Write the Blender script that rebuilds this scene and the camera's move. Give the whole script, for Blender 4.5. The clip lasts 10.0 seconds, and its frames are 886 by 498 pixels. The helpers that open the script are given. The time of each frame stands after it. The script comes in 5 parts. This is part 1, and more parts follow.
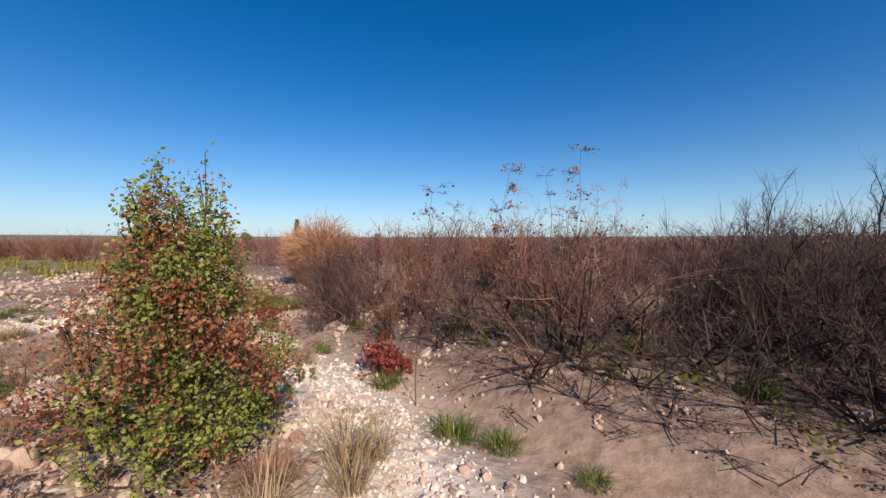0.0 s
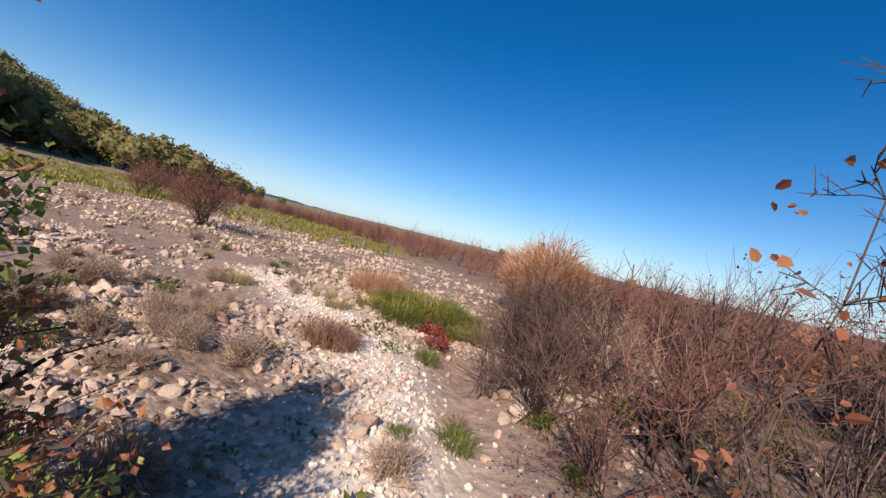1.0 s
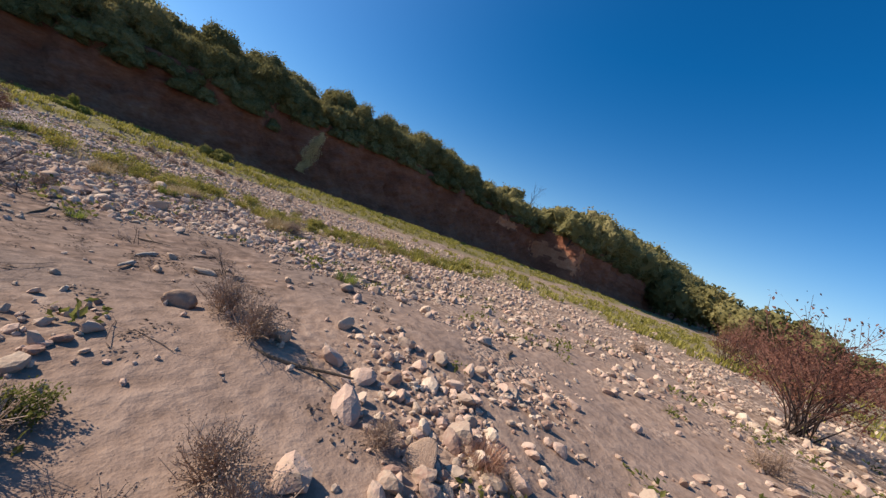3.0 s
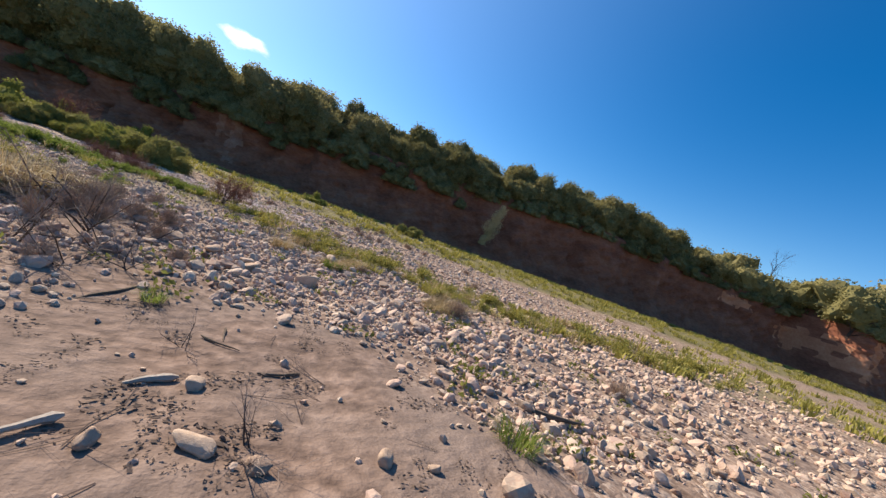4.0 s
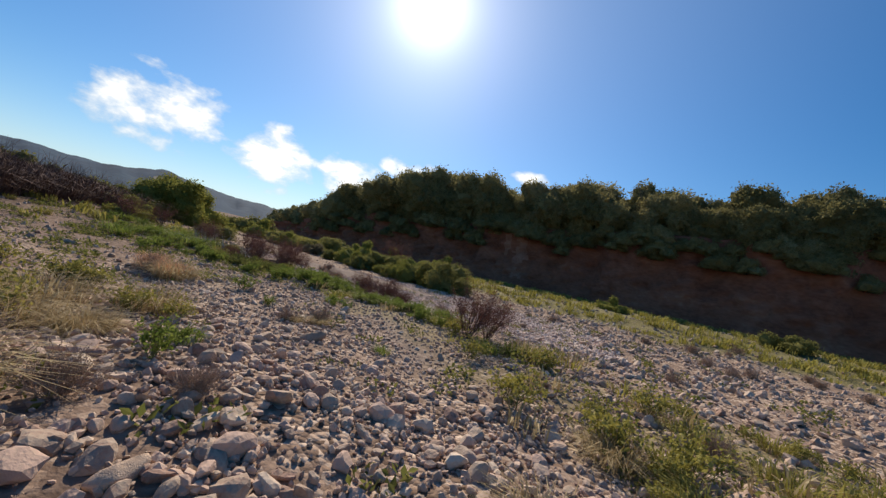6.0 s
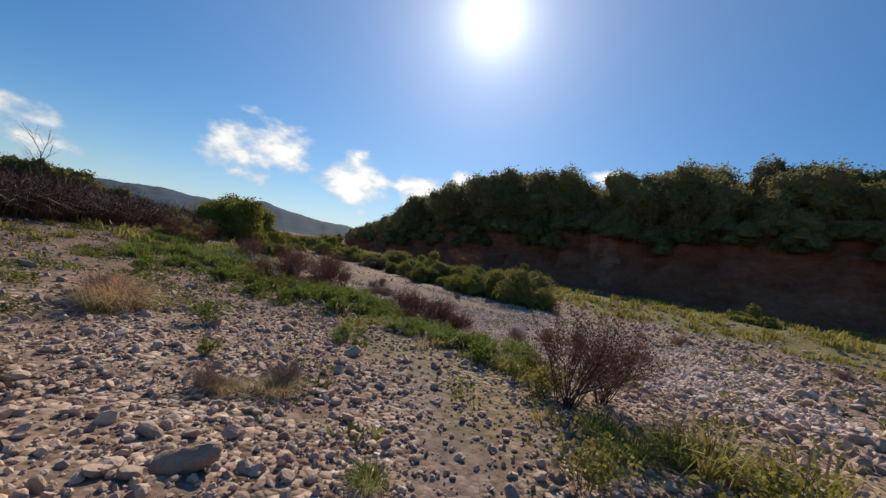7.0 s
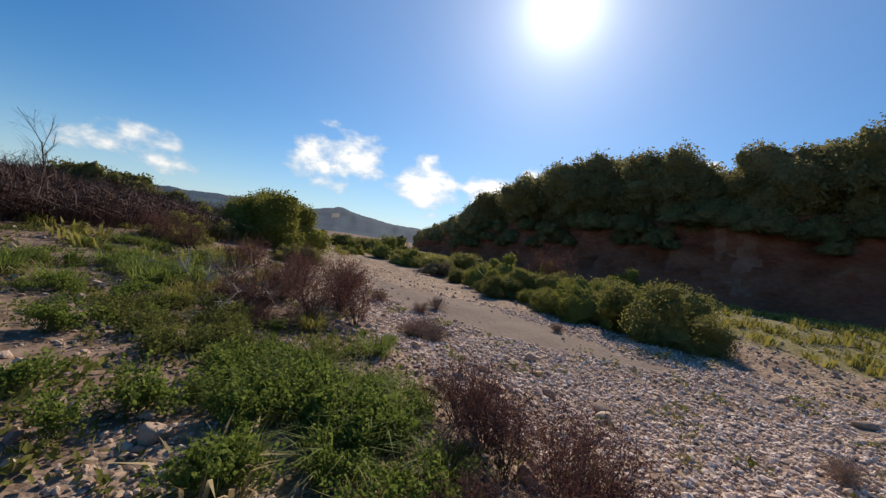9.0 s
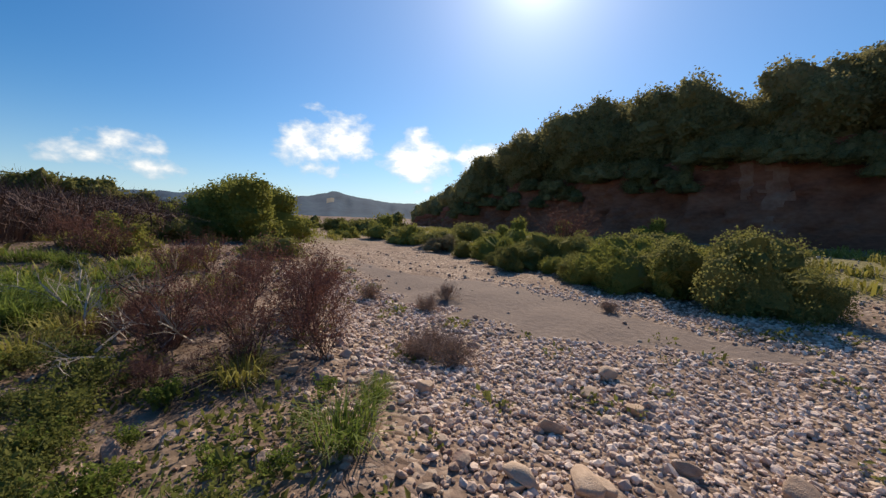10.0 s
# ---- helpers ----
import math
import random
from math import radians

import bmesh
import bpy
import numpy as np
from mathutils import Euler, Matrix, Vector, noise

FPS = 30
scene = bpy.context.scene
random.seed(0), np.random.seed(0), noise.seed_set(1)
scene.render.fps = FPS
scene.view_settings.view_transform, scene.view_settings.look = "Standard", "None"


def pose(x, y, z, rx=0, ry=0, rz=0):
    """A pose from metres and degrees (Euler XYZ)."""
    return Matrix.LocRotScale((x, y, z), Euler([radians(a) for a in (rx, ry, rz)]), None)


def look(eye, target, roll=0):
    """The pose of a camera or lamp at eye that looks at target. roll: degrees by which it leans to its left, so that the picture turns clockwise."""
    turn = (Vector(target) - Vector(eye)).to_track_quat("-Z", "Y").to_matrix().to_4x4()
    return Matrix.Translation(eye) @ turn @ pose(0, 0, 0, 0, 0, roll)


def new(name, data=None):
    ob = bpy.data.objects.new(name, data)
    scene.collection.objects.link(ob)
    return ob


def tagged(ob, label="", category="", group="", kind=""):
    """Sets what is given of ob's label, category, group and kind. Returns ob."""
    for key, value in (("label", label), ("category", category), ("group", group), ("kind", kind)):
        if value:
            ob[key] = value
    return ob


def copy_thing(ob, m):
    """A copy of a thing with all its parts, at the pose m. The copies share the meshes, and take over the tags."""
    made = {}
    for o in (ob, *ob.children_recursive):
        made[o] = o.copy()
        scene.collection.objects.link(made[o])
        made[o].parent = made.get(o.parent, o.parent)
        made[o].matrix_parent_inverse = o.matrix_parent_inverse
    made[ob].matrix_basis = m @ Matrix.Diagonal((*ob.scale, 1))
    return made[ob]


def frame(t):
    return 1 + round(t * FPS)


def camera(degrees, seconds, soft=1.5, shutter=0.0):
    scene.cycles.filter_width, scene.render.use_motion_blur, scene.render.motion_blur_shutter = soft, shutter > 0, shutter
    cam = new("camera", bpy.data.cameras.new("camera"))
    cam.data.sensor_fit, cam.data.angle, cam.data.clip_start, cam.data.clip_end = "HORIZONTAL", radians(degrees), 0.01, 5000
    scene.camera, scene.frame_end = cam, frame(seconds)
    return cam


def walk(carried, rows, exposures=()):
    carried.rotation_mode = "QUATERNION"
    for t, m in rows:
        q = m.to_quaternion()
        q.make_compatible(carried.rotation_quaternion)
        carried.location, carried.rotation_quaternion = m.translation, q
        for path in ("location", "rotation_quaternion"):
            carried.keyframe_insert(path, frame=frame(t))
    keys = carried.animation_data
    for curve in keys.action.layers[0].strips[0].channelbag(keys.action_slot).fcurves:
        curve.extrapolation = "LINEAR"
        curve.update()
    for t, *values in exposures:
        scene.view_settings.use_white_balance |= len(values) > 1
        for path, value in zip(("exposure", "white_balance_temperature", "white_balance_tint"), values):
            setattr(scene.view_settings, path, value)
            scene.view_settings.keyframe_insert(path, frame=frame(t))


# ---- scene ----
cam = camera(100.2, 10.0, soft=1.4)
PATH = [
    (0.0, -0.001, 0.001, 1.667, 88.80, -0.00, 0.03),
    (0.3, -0.098, 0.796, 1.661, 88.72, -2.47, 5.46),
    (0.5, -0.146, 1.388, 1.665, 88.67, -5.19, 12.14),
    (0.7, -0.203, 1.953, 1.664, 88.54, -8.46, 21.39),
    (1.0, -0.413, 3.045, 1.621, 89.05, -13.55, 37.63),
    (1.5, -1.549, 4.819, 1.500, 88.77, -18.10, 65.03),
    (2.0, -3.271, 5.475, 1.435, 88.53, -19.87, 85.32),
    (2.5, -4.891, 5.625, 1.426, 88.15, -19.76, 102.58),
    (2.7, -5.545, 5.547, 1.443, 87.80, -19.85, 109.79),
    (3.8, -8.080, 3.869, 1.536, 88.18, -19.84, 142.30),
    (4.0, -8.576, 3.172, 1.514, 88.55, -19.62, 148.46),
    (4.5, -9.394, 1.299, 1.460, 89.93, -18.42, 160.97),
    (5.0, -9.744, -0.408, 1.578, 90.43, -15.40, 171.67),
    (5.5, -9.847, -2.209, 1.565, 92.02, -13.96, 182.87),
    (5.7, -9.831, -2.901, 1.607, 92.04, -13.44, 187.41),
    (6.8, -9.395, -6.973, 1.500, 92.11, -9.34, 202.59),
    (7.0, -9.108, -7.583, 1.529, 91.50, -9.25, 204.74),
    (7.5, -8.448, -8.949, 1.574, 89.99, -8.52, 206.78),
    (8.0, -7.756, -10.336, 1.603, 90.29, -8.60, 209.45),
    (8.5, -6.911, -11.673, 1.627, 90.21, -9.46, 213.27),
    (9.0, -6.072, -12.878, 1.642, 90.05, -8.67, 215.66),
    (9.5, -5.269, -13.983, 1.610, 89.55, -4.86, 215.90),
    (10.0, -4.445, -15.005, 1.610, 85.81, -2.00, 215.60),
]
EXPOSURES = [(0.0, 0.18, 6800, 14), (1.0, 0.3, 6800, 14), (2.5, 0.3, 6850, 13), (4.0, 0.72, 7000, 10), (5.0, 0.5, 7000, 10), (5.5, 0.22, 7000, 10), (5.7, 0.17, 7000, 10), (7.0, -0.14, 7000, 10), (8.5, -0.07, 7000, 10), (10.0, 0.1, 7000, 10)]
walk(cam, [(t, pose(*p)) for t, *p in PATH], EXPOSURES)

# ---- world, sun ----
SUN_AZ, SUN_EL = radians(-67), radians(34)
SUN = Vector((math.cos(SUN_AZ) * math.cos(SUN_EL), math.sin(SUN_AZ) * math.cos(SUN_EL), math.sin(SUN_EL)))


def link(nt, a, b):
    nt.links.new(a, b)


def make_world():
    w = bpy.data.worlds.new("sky")
    scene.world = w
    w.use_nodes = True
    nt = w.node_tree
    nt.nodes.clear()
    N = nt.nodes.new

    def math_node(op, a, b=None, clamp=False):
        n = N("ShaderNodeMath")
        n.operation, n.use_clamp = op, clamp
        for i, v in enumerate((a, b)):
            if v is None:
                continue
            if isinstance(v, (int, float)):
                n.inputs[i].default_value = v
            else:
                link(nt, v, n.inputs[i])
        return n.outputs[0]

    sky = N("ShaderNodeTexSky")
    sky.sky_type, sky.sun_disc = "NISHITA", False
    sky.sun_elevation, sky.sun_rotation = SUN_EL, math.pi / 2 - SUN_AZ
    sky.altitude, sky.air_density, sky.dust_density, sky.ozone_density = 300, 1.0, 0.2, 5.0
    vivid = N("ShaderNodeHueSaturation")
    vivid.inputs["Saturation"].default_value = 1.34
    vivid.inputs["Hue"].default_value = 0.502
    link(nt, sky.outputs[0], vivid.inputs["Color"])
    tc = N("ShaderNodeTexCoord")
    geo = tc.outputs["Generated"]
    # fair-weather cumulus low over the far valley
    noise_n = N("ShaderNodeTexNoise")
    noise_n.inputs["Scale"].default_value, noise_n.inputs["Detail"].default_value = 11.0, 9.0
    noise_n.inputs["Roughness"].default_value = 0.55
    stretch = N("ShaderNodeMapping")
    stretch.inputs["Scale"].default_value = (1, 1, 1.7)
    link(nt, geo, stretch.inputs[0])
    link(nt, stretch.outputs[0], noise_n.inputs["Vector"])
    total = None
    for az, el, wide, high in CLOUDS:
        a, e = radians(az), radians(el)
        d = Vector((math.cos(a) * math.cos(e), math.sin(a) * math.cos(e), math.sin(e)))
        right = Vector((-math.sin(a), math.cos(a), 0))
        up = d.cross(right) * -1
        terms = []
        for axis, size in ((right, wide), (up, high)):
            dot = N("ShaderNodeVectorMath")
            dot.operation = "DOT_PRODUCT"
            link(nt, geo, dot.inputs[0])
            dot.inputs[1].default_value = axis
            v = math_node("DIVIDE", dot.outputs["Value"], radians(size))
            terms.append(math_node("MULTIPLY", v, v))
        front = N("ShaderNodeVectorMath")
        front.operation = "DOT_PRODUCT"
        link(nt, geo, front.inputs[0])
        front.inputs[1].default_value = d
        near = math_node("GREATER_THAN", front.outputs["Value"], 0.5)
        body = math_node("SUBTRACT", 1.0, math_node("ADD", terms[0], terms[1]), True)
        body = math_node("MULTIPLY", body, near)
        total = body if total is None else math_node("MAXIMUM", total, body)
    dens = math_node("SUBTRACT", math_node("ADD", math_node("MULTIPLY", total, 1.1), math_node("MULTIPLY", math_node("SUBTRACT", noise_n.outputs[0], 0.5), 3.6)), 0.40)
    cover = math_node("MULTIPLY", math_node("MULTIPLY", dens, 1.5, True), math_node("MULTIPLY", total, 6.0, True))
    lit = N("ShaderNodeMix")
    lit.data_type = "RGBA"
    lit.inputs[6].default_value, lit.inputs[7].default_value = (4.6, 5.4, 6.5, 1), (10.2, 10.3, 10.3, 1)
    link(nt, math_node("MULTIPLY", dens, 1.1, True), lit.inputs[0])
    mix = N("ShaderNodeMix")
    mix.data_type = "RGBA"
    link(nt, math_node("MULTIPLY", cover, 0.92), mix.inputs[0])
    # pale haze low over the horizon
    sep = N("ShaderNodeSeparateXYZ")
    link(nt, geo, sep.inputs[0])
    low = math_node("SUBTRACT", 1.0, math_node("ABSOLUTE", sep.outputs[2]), True)
    haze = N("ShaderNodeMix")
    haze.data_type = "RGBA"
    link(nt, math_node("MULTIPLY", math_node("POWER", low, 9.0), 0.75), haze.inputs[0])
    link(nt, vivid.outputs[0], haze.inputs[6])
    haze.inputs[7].default_value = (3.6, 5.4, 7.4, 1)
    link(nt, haze.outputs[2], mix.inputs[6])
    link(nt, lit.outputs[2], mix.inputs[7])
    # the bright aureole of the sun in hazy air
    dot = N("ShaderNodeVectorMath")
    dot.operation = "DOT_PRODUCT"
    link(nt, geo, dot.inputs[0])
    dot.inputs[1].default_value = SUN
    c = math_node("MAXIMUM", dot.outputs["Value"], 0.0)
    halo = math_node("ADD", math_node("MULTIPLY", math_node("POWER", c, 330.0), 7.0), math_node("MULTIPLY", math_node("POWER", c, 60.0), 2.5))
    wide_glow = N("ShaderNodeVectorMath")
    wide_glow.operation = "SCALE"
    wide_glow.inputs[0].default_value = (0.95, 1.06, 1.14)
    link(nt, math_node("MULTIPLY", math_node("POWER", c, 3.2), 1.75), wide_glow.inputs["Scale"])
    glare = N("ShaderNodeVectorMath")
    glare.operation = "ADD"
    link(nt, wide_glow.outputs[0], glare.inputs[0])
    link(nt, halo, glare.inputs[1])
    add = N("ShaderNodeVectorMath")
    add.operation = "ADD"
    link(nt, mix.outputs[2], add.inputs[0])
    link(nt, glare.outputs[0], add.inputs[1])
    bg, out = N("ShaderNodeBackground"), N("ShaderNodeOutputWorld")
    bg.inputs["Strength"].default_value = SKY_STRENGTH
    link(nt, add.outputs[0], bg.inputs["Color"])
    link(nt, bg.outputs[0], out.inputs["Surface"])


CLOUDS = [(-37.2, 10.5, 8.5, 6.2), (-50, 9.2, 8.0, 5.2), (-13.5, 6.8, 8, 3.8), (-60, 9.4, 6, 3.6), (-69, 12.8, 5, 2), (-88, 14.8, 5, 1.8)]
SKY_STRENGTH = 0.105
make_world()
sun_data = bpy.data.lights.new("sun", "SUN")
sun_data.energy, sun_data.angle, sun_data.color = 5.0, radians(0.53), (1.0, 0.89, 0.75)
new("sun", sun_data).matrix_world = look(SUN * 100, (0, 0, 0))

# ---- materials ----


def material(name, ramp, scale=3.0, fine=40.0, rough=0.9, bump=0.3, bump_scale=None, island=0.0, objrand=0.0, translucent=0.0, stretch=(1, 1, 1), coord="Object", spec=0.2):
    """ramp: colours from dark to light, mixed by a coarse and a fine noise, by island and by object."""
    m = bpy.data.materials.new(name)
    m.use_nodes = True
    nt = m.node_tree
    N = nt.nodes.new
    bsdf, out = nt.nodes["Principled BSDF"], nt.nodes["Material Output"]
    bsdf.inputs["Roughness"].default_value = rough
    bsdf.inputs["Specular IOR Level"].default_value = spec
    tc = N("ShaderNodeTexCoord")
    mp = N("ShaderNodeMapping")
    mp.inputs["Scale"].default_value = stretch
    link(nt, tc.outputs[coord], mp.inputs[0])
    big, small = N("ShaderNodeTexNoise"), N("ShaderNodeTexNoise")
    for n, s, det in ((big, scale, 4), (small, fine, 5)):
        n.inputs["Scale"].default_value, n.inputs["Detail"].default_value = s, det
        link(nt, mp.outputs[0], n.inputs["Vector"])
    def mth(op, a, b):
        n = N("ShaderNodeMath")
        n.operation = op
        for i, v in enumerate((a, b)):
            if isinstance(v, (int, float)):
                n.inputs[i].default_value = v
            else:
                link(nt, v, n.inputs[i])
        return n.outputs[0]
    w = 1.0 - island - objrand
    f = mth("ADD", mth("MULTIPLY", big.outputs[0], 0.6), mth("MULTIPLY", small.outputs[0], 0.4))
    f = mth("ADD", mth("MULTIPLY", mth("SUBTRACT", f, 0.5), 2.2), 0.5)
    f = mth("MULTIPLY", f, w)
    if island:
        f = mth("ADD", f, mth("MULTIPLY", N("ShaderNodeNewGeometry").outputs["Random Per Island"], island))
    if objrand:
        f = mth("ADD", f, mth("MULTIPLY", N("ShaderNodeObjectInfo").outputs["Random"], objrand))
    cr = N("ShaderNodeValToRGB")
    els = cr.color_ramp.elements
    while len(els) < len(ramp):
        els.new(0.5)
    for i, c in enumerate(ramp):
        els[i].position = i / max(1, len(ramp) - 1)
        els[i].color = (*c, 1)
    link(nt, f, cr.inputs[0])
    link(nt, cr.outputs[0], bsdf.inputs["Base Color"])
    if bump:
        bn = N("ShaderNodeBump")
        bn.inputs["Strength"].default_value, bn.inputs["Distance"].default_value = bump, 0.02
        src = small
        if bump_scale:
            src = N("ShaderNodeTexNoise")
            src.inputs["Scale"].default_value, src.inputs["Detail"].default_value = bump_scale, 6
            link(nt, mp.outputs[0], src.inputs["Vector"])
        link(nt, src.outputs[0], bn.inputs["Height"])
        link(nt, bn.outputs[0], bsdf.inputs["Normal"])
    if translucent:
        tr, mx = N("ShaderNodeBsdfTranslucent"), N("ShaderNodeMixShader")
        link(nt, cr.outputs[0], tr.inputs[0])
        mx.inputs[0].default_value = translucent
        link(nt, bsdf.outputs[0], mx.inputs[1])
        link(nt, tr.outputs[0], mx.inputs[2])
        link(nt, mx.outputs[0], out.inputs["Surface"])
    return m


M_STONE = material("river_stone", [(0.12, 0.073, 0.055), (0.31, 0.195, 0.15), (0.41, 0.32, 0.245), (0.50, 0.345, 0.272), (0.57, 0.45, 0.345), (0.71, 0.585, 0.47)], 5, 45, 0.85, 0.4, island=0.6)
M_WASH = material("wash_stone", [(0.24, 0.16, 0.123), (0.53, 0.39, 0.315), (0.73, 0.575, 0.48), (0.85, 0.73, 0.63)], 5, 45, 0.85, 0.4, island=0.6)
M_BOULDER = material("boulder", [(0.24, 0.15, 0.105), (0.46, 0.33, 0.24), (0.62, 0.48, 0.37)], 4, 30, 0.85, 0.5, objrand=0.5)
M_PALE = material("pale_gravel", [(0.46, 0.36, 0.29), (0.68, 0.57, 0.48), (0.81, 0.72, 0.63)], 6, 50, 0.85, 0.3, island=0.6)
M_GREENSTEM = material("green_stems", [(0.07, 0.09, 0.03), (0.14, 0.16, 0.05), (0.22, 0.22, 0.09)], 2, 20, 0.7, 0.0, island=0.5)
M_CLIFF = material("red_earth", [(0.12, 0.042, 0.026), (0.21, 0.078, 0.047), (0.29, 0.115, 0.07), (0.36, 0.18, 0.115)], 0.25, 2.2, 0.95, 0.8, bump_scale=1.4, stretch=(1, 1, 2.2))
# red earth brightened in colour for sun on the far buttress faces
M_SUNLIT_SCAR = material("sunlit_red_earth", [(0.36, 0.135, 0.07), (0.50, 0.21, 0.115), (0.58, 0.30, 0.18)], 0.5, 3, 0.95, 0.6)
# pinkish bare earth, its colour lifted to show a small ridge as lit
M_LIT_STREAK = material("sunlit_bare_streak", [(0.22, 0.095, 0.062), (0.32, 0.15, 0.10), (0.42, 0.235, 0.165)], 0.8, 5, 0.95, 0.6)
M_BARK = material("dark_bark", [(0.035, 0.025, 0.02), (0.08, 0.055, 0.045), (0.13, 0.10, 0.085)], 4, 30, 0.9, 0.4)
M_BURNT = material("burnt_twigs", [(0.025, 0.017, 0.016), (0.06, 0.039, 0.035), (0.11, 0.07, 0.06)], 3, 30, 0.8, 0.2, island=0.4)
M_REDTWIG = material("red_brown_twigs", [(0.105, 0.048, 0.038), (0.195, 0.092, 0.07), (0.30, 0.158, 0.118)], 2, 20, 0.85, 0.0, island=0.4, objrand=0.2)
M_GREYTWIG = material("grey_brown_twigs", [(0.22, 0.145, 0.105), (0.38, 0.27, 0.20), (0.54, 0.415, 0.32)], 3, 20, 0.9, 0.0, island=0.5)
M_PALETWIG = material("pale_dry_twigs", [(0.22, 0.15, 0.11), (0.38, 0.28, 0.21), (0.5, 0.4, 0.3)], 3, 20, 0.9, 0.0, island=0.5)
M_GREEN = material("fresh_grass", [(0.08, 0.12, 0.023), (0.178, 0.228, 0.045), (0.31, 0.335, 0.095)], 2, 20, 0.6, 0.0, island=0.5, translucent=0.5)
M_CRIMSON = material("crimson_leaves", [(0.16, 0.025, 0.022), (0.30, 0.06, 0.045), (0.40, 0.11, 0.07)], 2, 20, 0.5, 0.0, island=0.7, translucent=0.35, spec=0.4)
M_YGREEN = material("yellow_green_grass", [(0.16, 0.15, 0.036), (0.32, 0.285, 0.065), (0.46, 0.405, 0.145)], 0.8, 8, 0.7, 0.0, island=0.5, translucent=0.35)
M_DRYGRASS = material("dry_grass", [(0.25, 0.17, 0.08), (0.42, 0.32, 0.17), (0.56, 0.46, 0.28)], 2, 15, 0.8, 0.0, island=0.6, translucent=0.25)
M_ORANGE = material("orange_reed", [(0.42, 0.21, 0.11), (0.62, 0.36, 0.215), (0.80, 0.54, 0.37)], 2, 15, 0.8, 0.0, island=0.6, translucent=0.3)
M_LEAF_G = material("green_leaves", [(0.11, 0.145, 0.032), (0.27, 0.30, 0.065), (0.46, 0.45, 0.145)], 2, 20, 0.55, 0.0, island=0.7, translucent=0.4, spec=0.25)
M_HERBLEAF = material("bright_herb_leaves", [(0.072, 0.11, 0.021), (0.157, 0.205, 0.042), (0.285, 0.315, 0.095)], 1.5, 12, 0.8, 0.0, island=0.5, translucent=0.5, spec=0.05)
M_LEAF_R = material("red_autumn_leaves", [(0.17, 0.055, 0.035), (0.34, 0.12, 0.06), (0.48, 0.25, 0.11)], 2, 20, 0.5, 0.0, island=0.7, translucent=0.35, spec=0.4)
M_CROWN = material("oak_leaves", [(0.09, 0.088, 0.038), (0.18, 0.168, 0.072), (0.28, 0.25, 0.11), (0.38, 0.32, 0.17)], 0.6, 5, 0.8, 0.0, island=0.3, objrand=0.35, translucent=0.4, spec=0.05)
M_BUSH = material("olive_bush_leaves", [(0.095, 0.10, 0.034), (0.185, 0.18, 0.058), (0.31, 0.285, 0.10)], 1, 8, 0.8, 0.0, island=0.35, objrand=0.35, spec=0.05, translucent=0.45)
M_YBUSH = material("yellow_green_bush_leaves", [(0.11, 0.12, 0.03), (0.22, 0.225, 0.055), (0.36, 0.335, 0.10)], 1, 8, 0.8, 0.0, island=0.35, objrand=0.25, spec=0.05, translucent=0.45)
M_GBUSH = material("dusty_bush_leaves", [(0.10, 0.09, 0.05), (0.19, 0.165, 0.095), (0.30, 0.255, 0.16)], 1, 8, 0.85, 0.0, island=0.35, objrand=0.25, spec=0.05, translucent=0.35)
M_PALELEAF = material("pale_plume_leaves", [(0.50, 0.35, 0.16), (0.70, 0.51, 0.26), (0.84, 0.66, 0.38)], 1, 8, 0.8, 0.0, island=0.5, translucent=0.3)
M_DRYLEAF = material("dry_red_brown_leaves", [(0.09, 0.04, 0.03), (0.17, 0.075, 0.055), (0.27, 0.13, 0.09)], 2, 15, 0.8, 0.0, island=0.6, translucent=0.25)
M_HERB = material("low_herb_leaves", [(0.07, 0.085, 0.022), (0.15, 0.16, 0.045), (0.27, 0.25, 0.08)], 1.2, 10, 0.8, 0.0, island=0.5, translucent=0.45, spec=0.05)
M_DEBRIS = material("dead_leaf_debris", [(0.055, 0.038, 0.031), (0.11, 0.077, 0.062), (0.19, 0.137, 0.11)], 3, 20, 0.9, 0.0, island=0.6)
M_DEADWOOD = material("bleached_dead_twigs", [(0.13, 0.095, 0.075), (0.26, 0.20, 0.165), (0.44, 0.37, 0.31)], 3, 25, 0.9, 0.2, island=0.5)
M_CHAR = material("scorched_brush", [(0.06, 0.037, 0.031), (0.135, 0.083, 0.067), (0.23, 0.15, 0.12)], 0.3, 4, 0.9, 0.0, island=0.5)
M_BROWNTWIG = material("brown_burnt_twigs", [(0.08, 0.049, 0.041), (0.16, 0.097, 0.08), (0.25, 0.16, 0.13)], 2, 20, 0.85, 0.0, island=0.4, objrand=0.2)
M_FUZZ = material("dry_cushion_leaves", [(0.21, 0.145, 0.105), (0.30, 0.215, 0.16), (0.40, 0.295, 0.225)], 3, 20, 0.95, 0.0, island=0.3, objrand=0.25, spec=0.05)
M_RUSSET = material("russet_dry_grass", [(0.20, 0.10, 0.068), (0.34, 0.185, 0.125), (0.48, 0.29, 0.205)], 2, 15, 0.85, 0.0, island=0.6, translucent=0.2)
M_BLEACHED = material("bleached_wood", [(0.26, 0.21, 0.17), (0.42, 0.36, 0.30), (0.58, 0.51, 0.44)], 3, 40, 0.9, 0.3, stretch=(1, 1, 5))
M_WOOD = material("driftwood", [(0.05, 0.035, 0.025), (0.13, 0.095, 0.07), (0.25, 0.2, 0.16)], 3, 40, 0.9, 0.4, stretch=(1, 1, 6))
# blue of distant haze is put into the hills' base colour
M_HAZY_HILL = material("hazy_far_hill", [(0.013, 0.036, 0.066), (0.025, 0.058, 0.098), (0.048, 0.088, 0.122)], 0.02, 0.16, 1.0, 0.0)
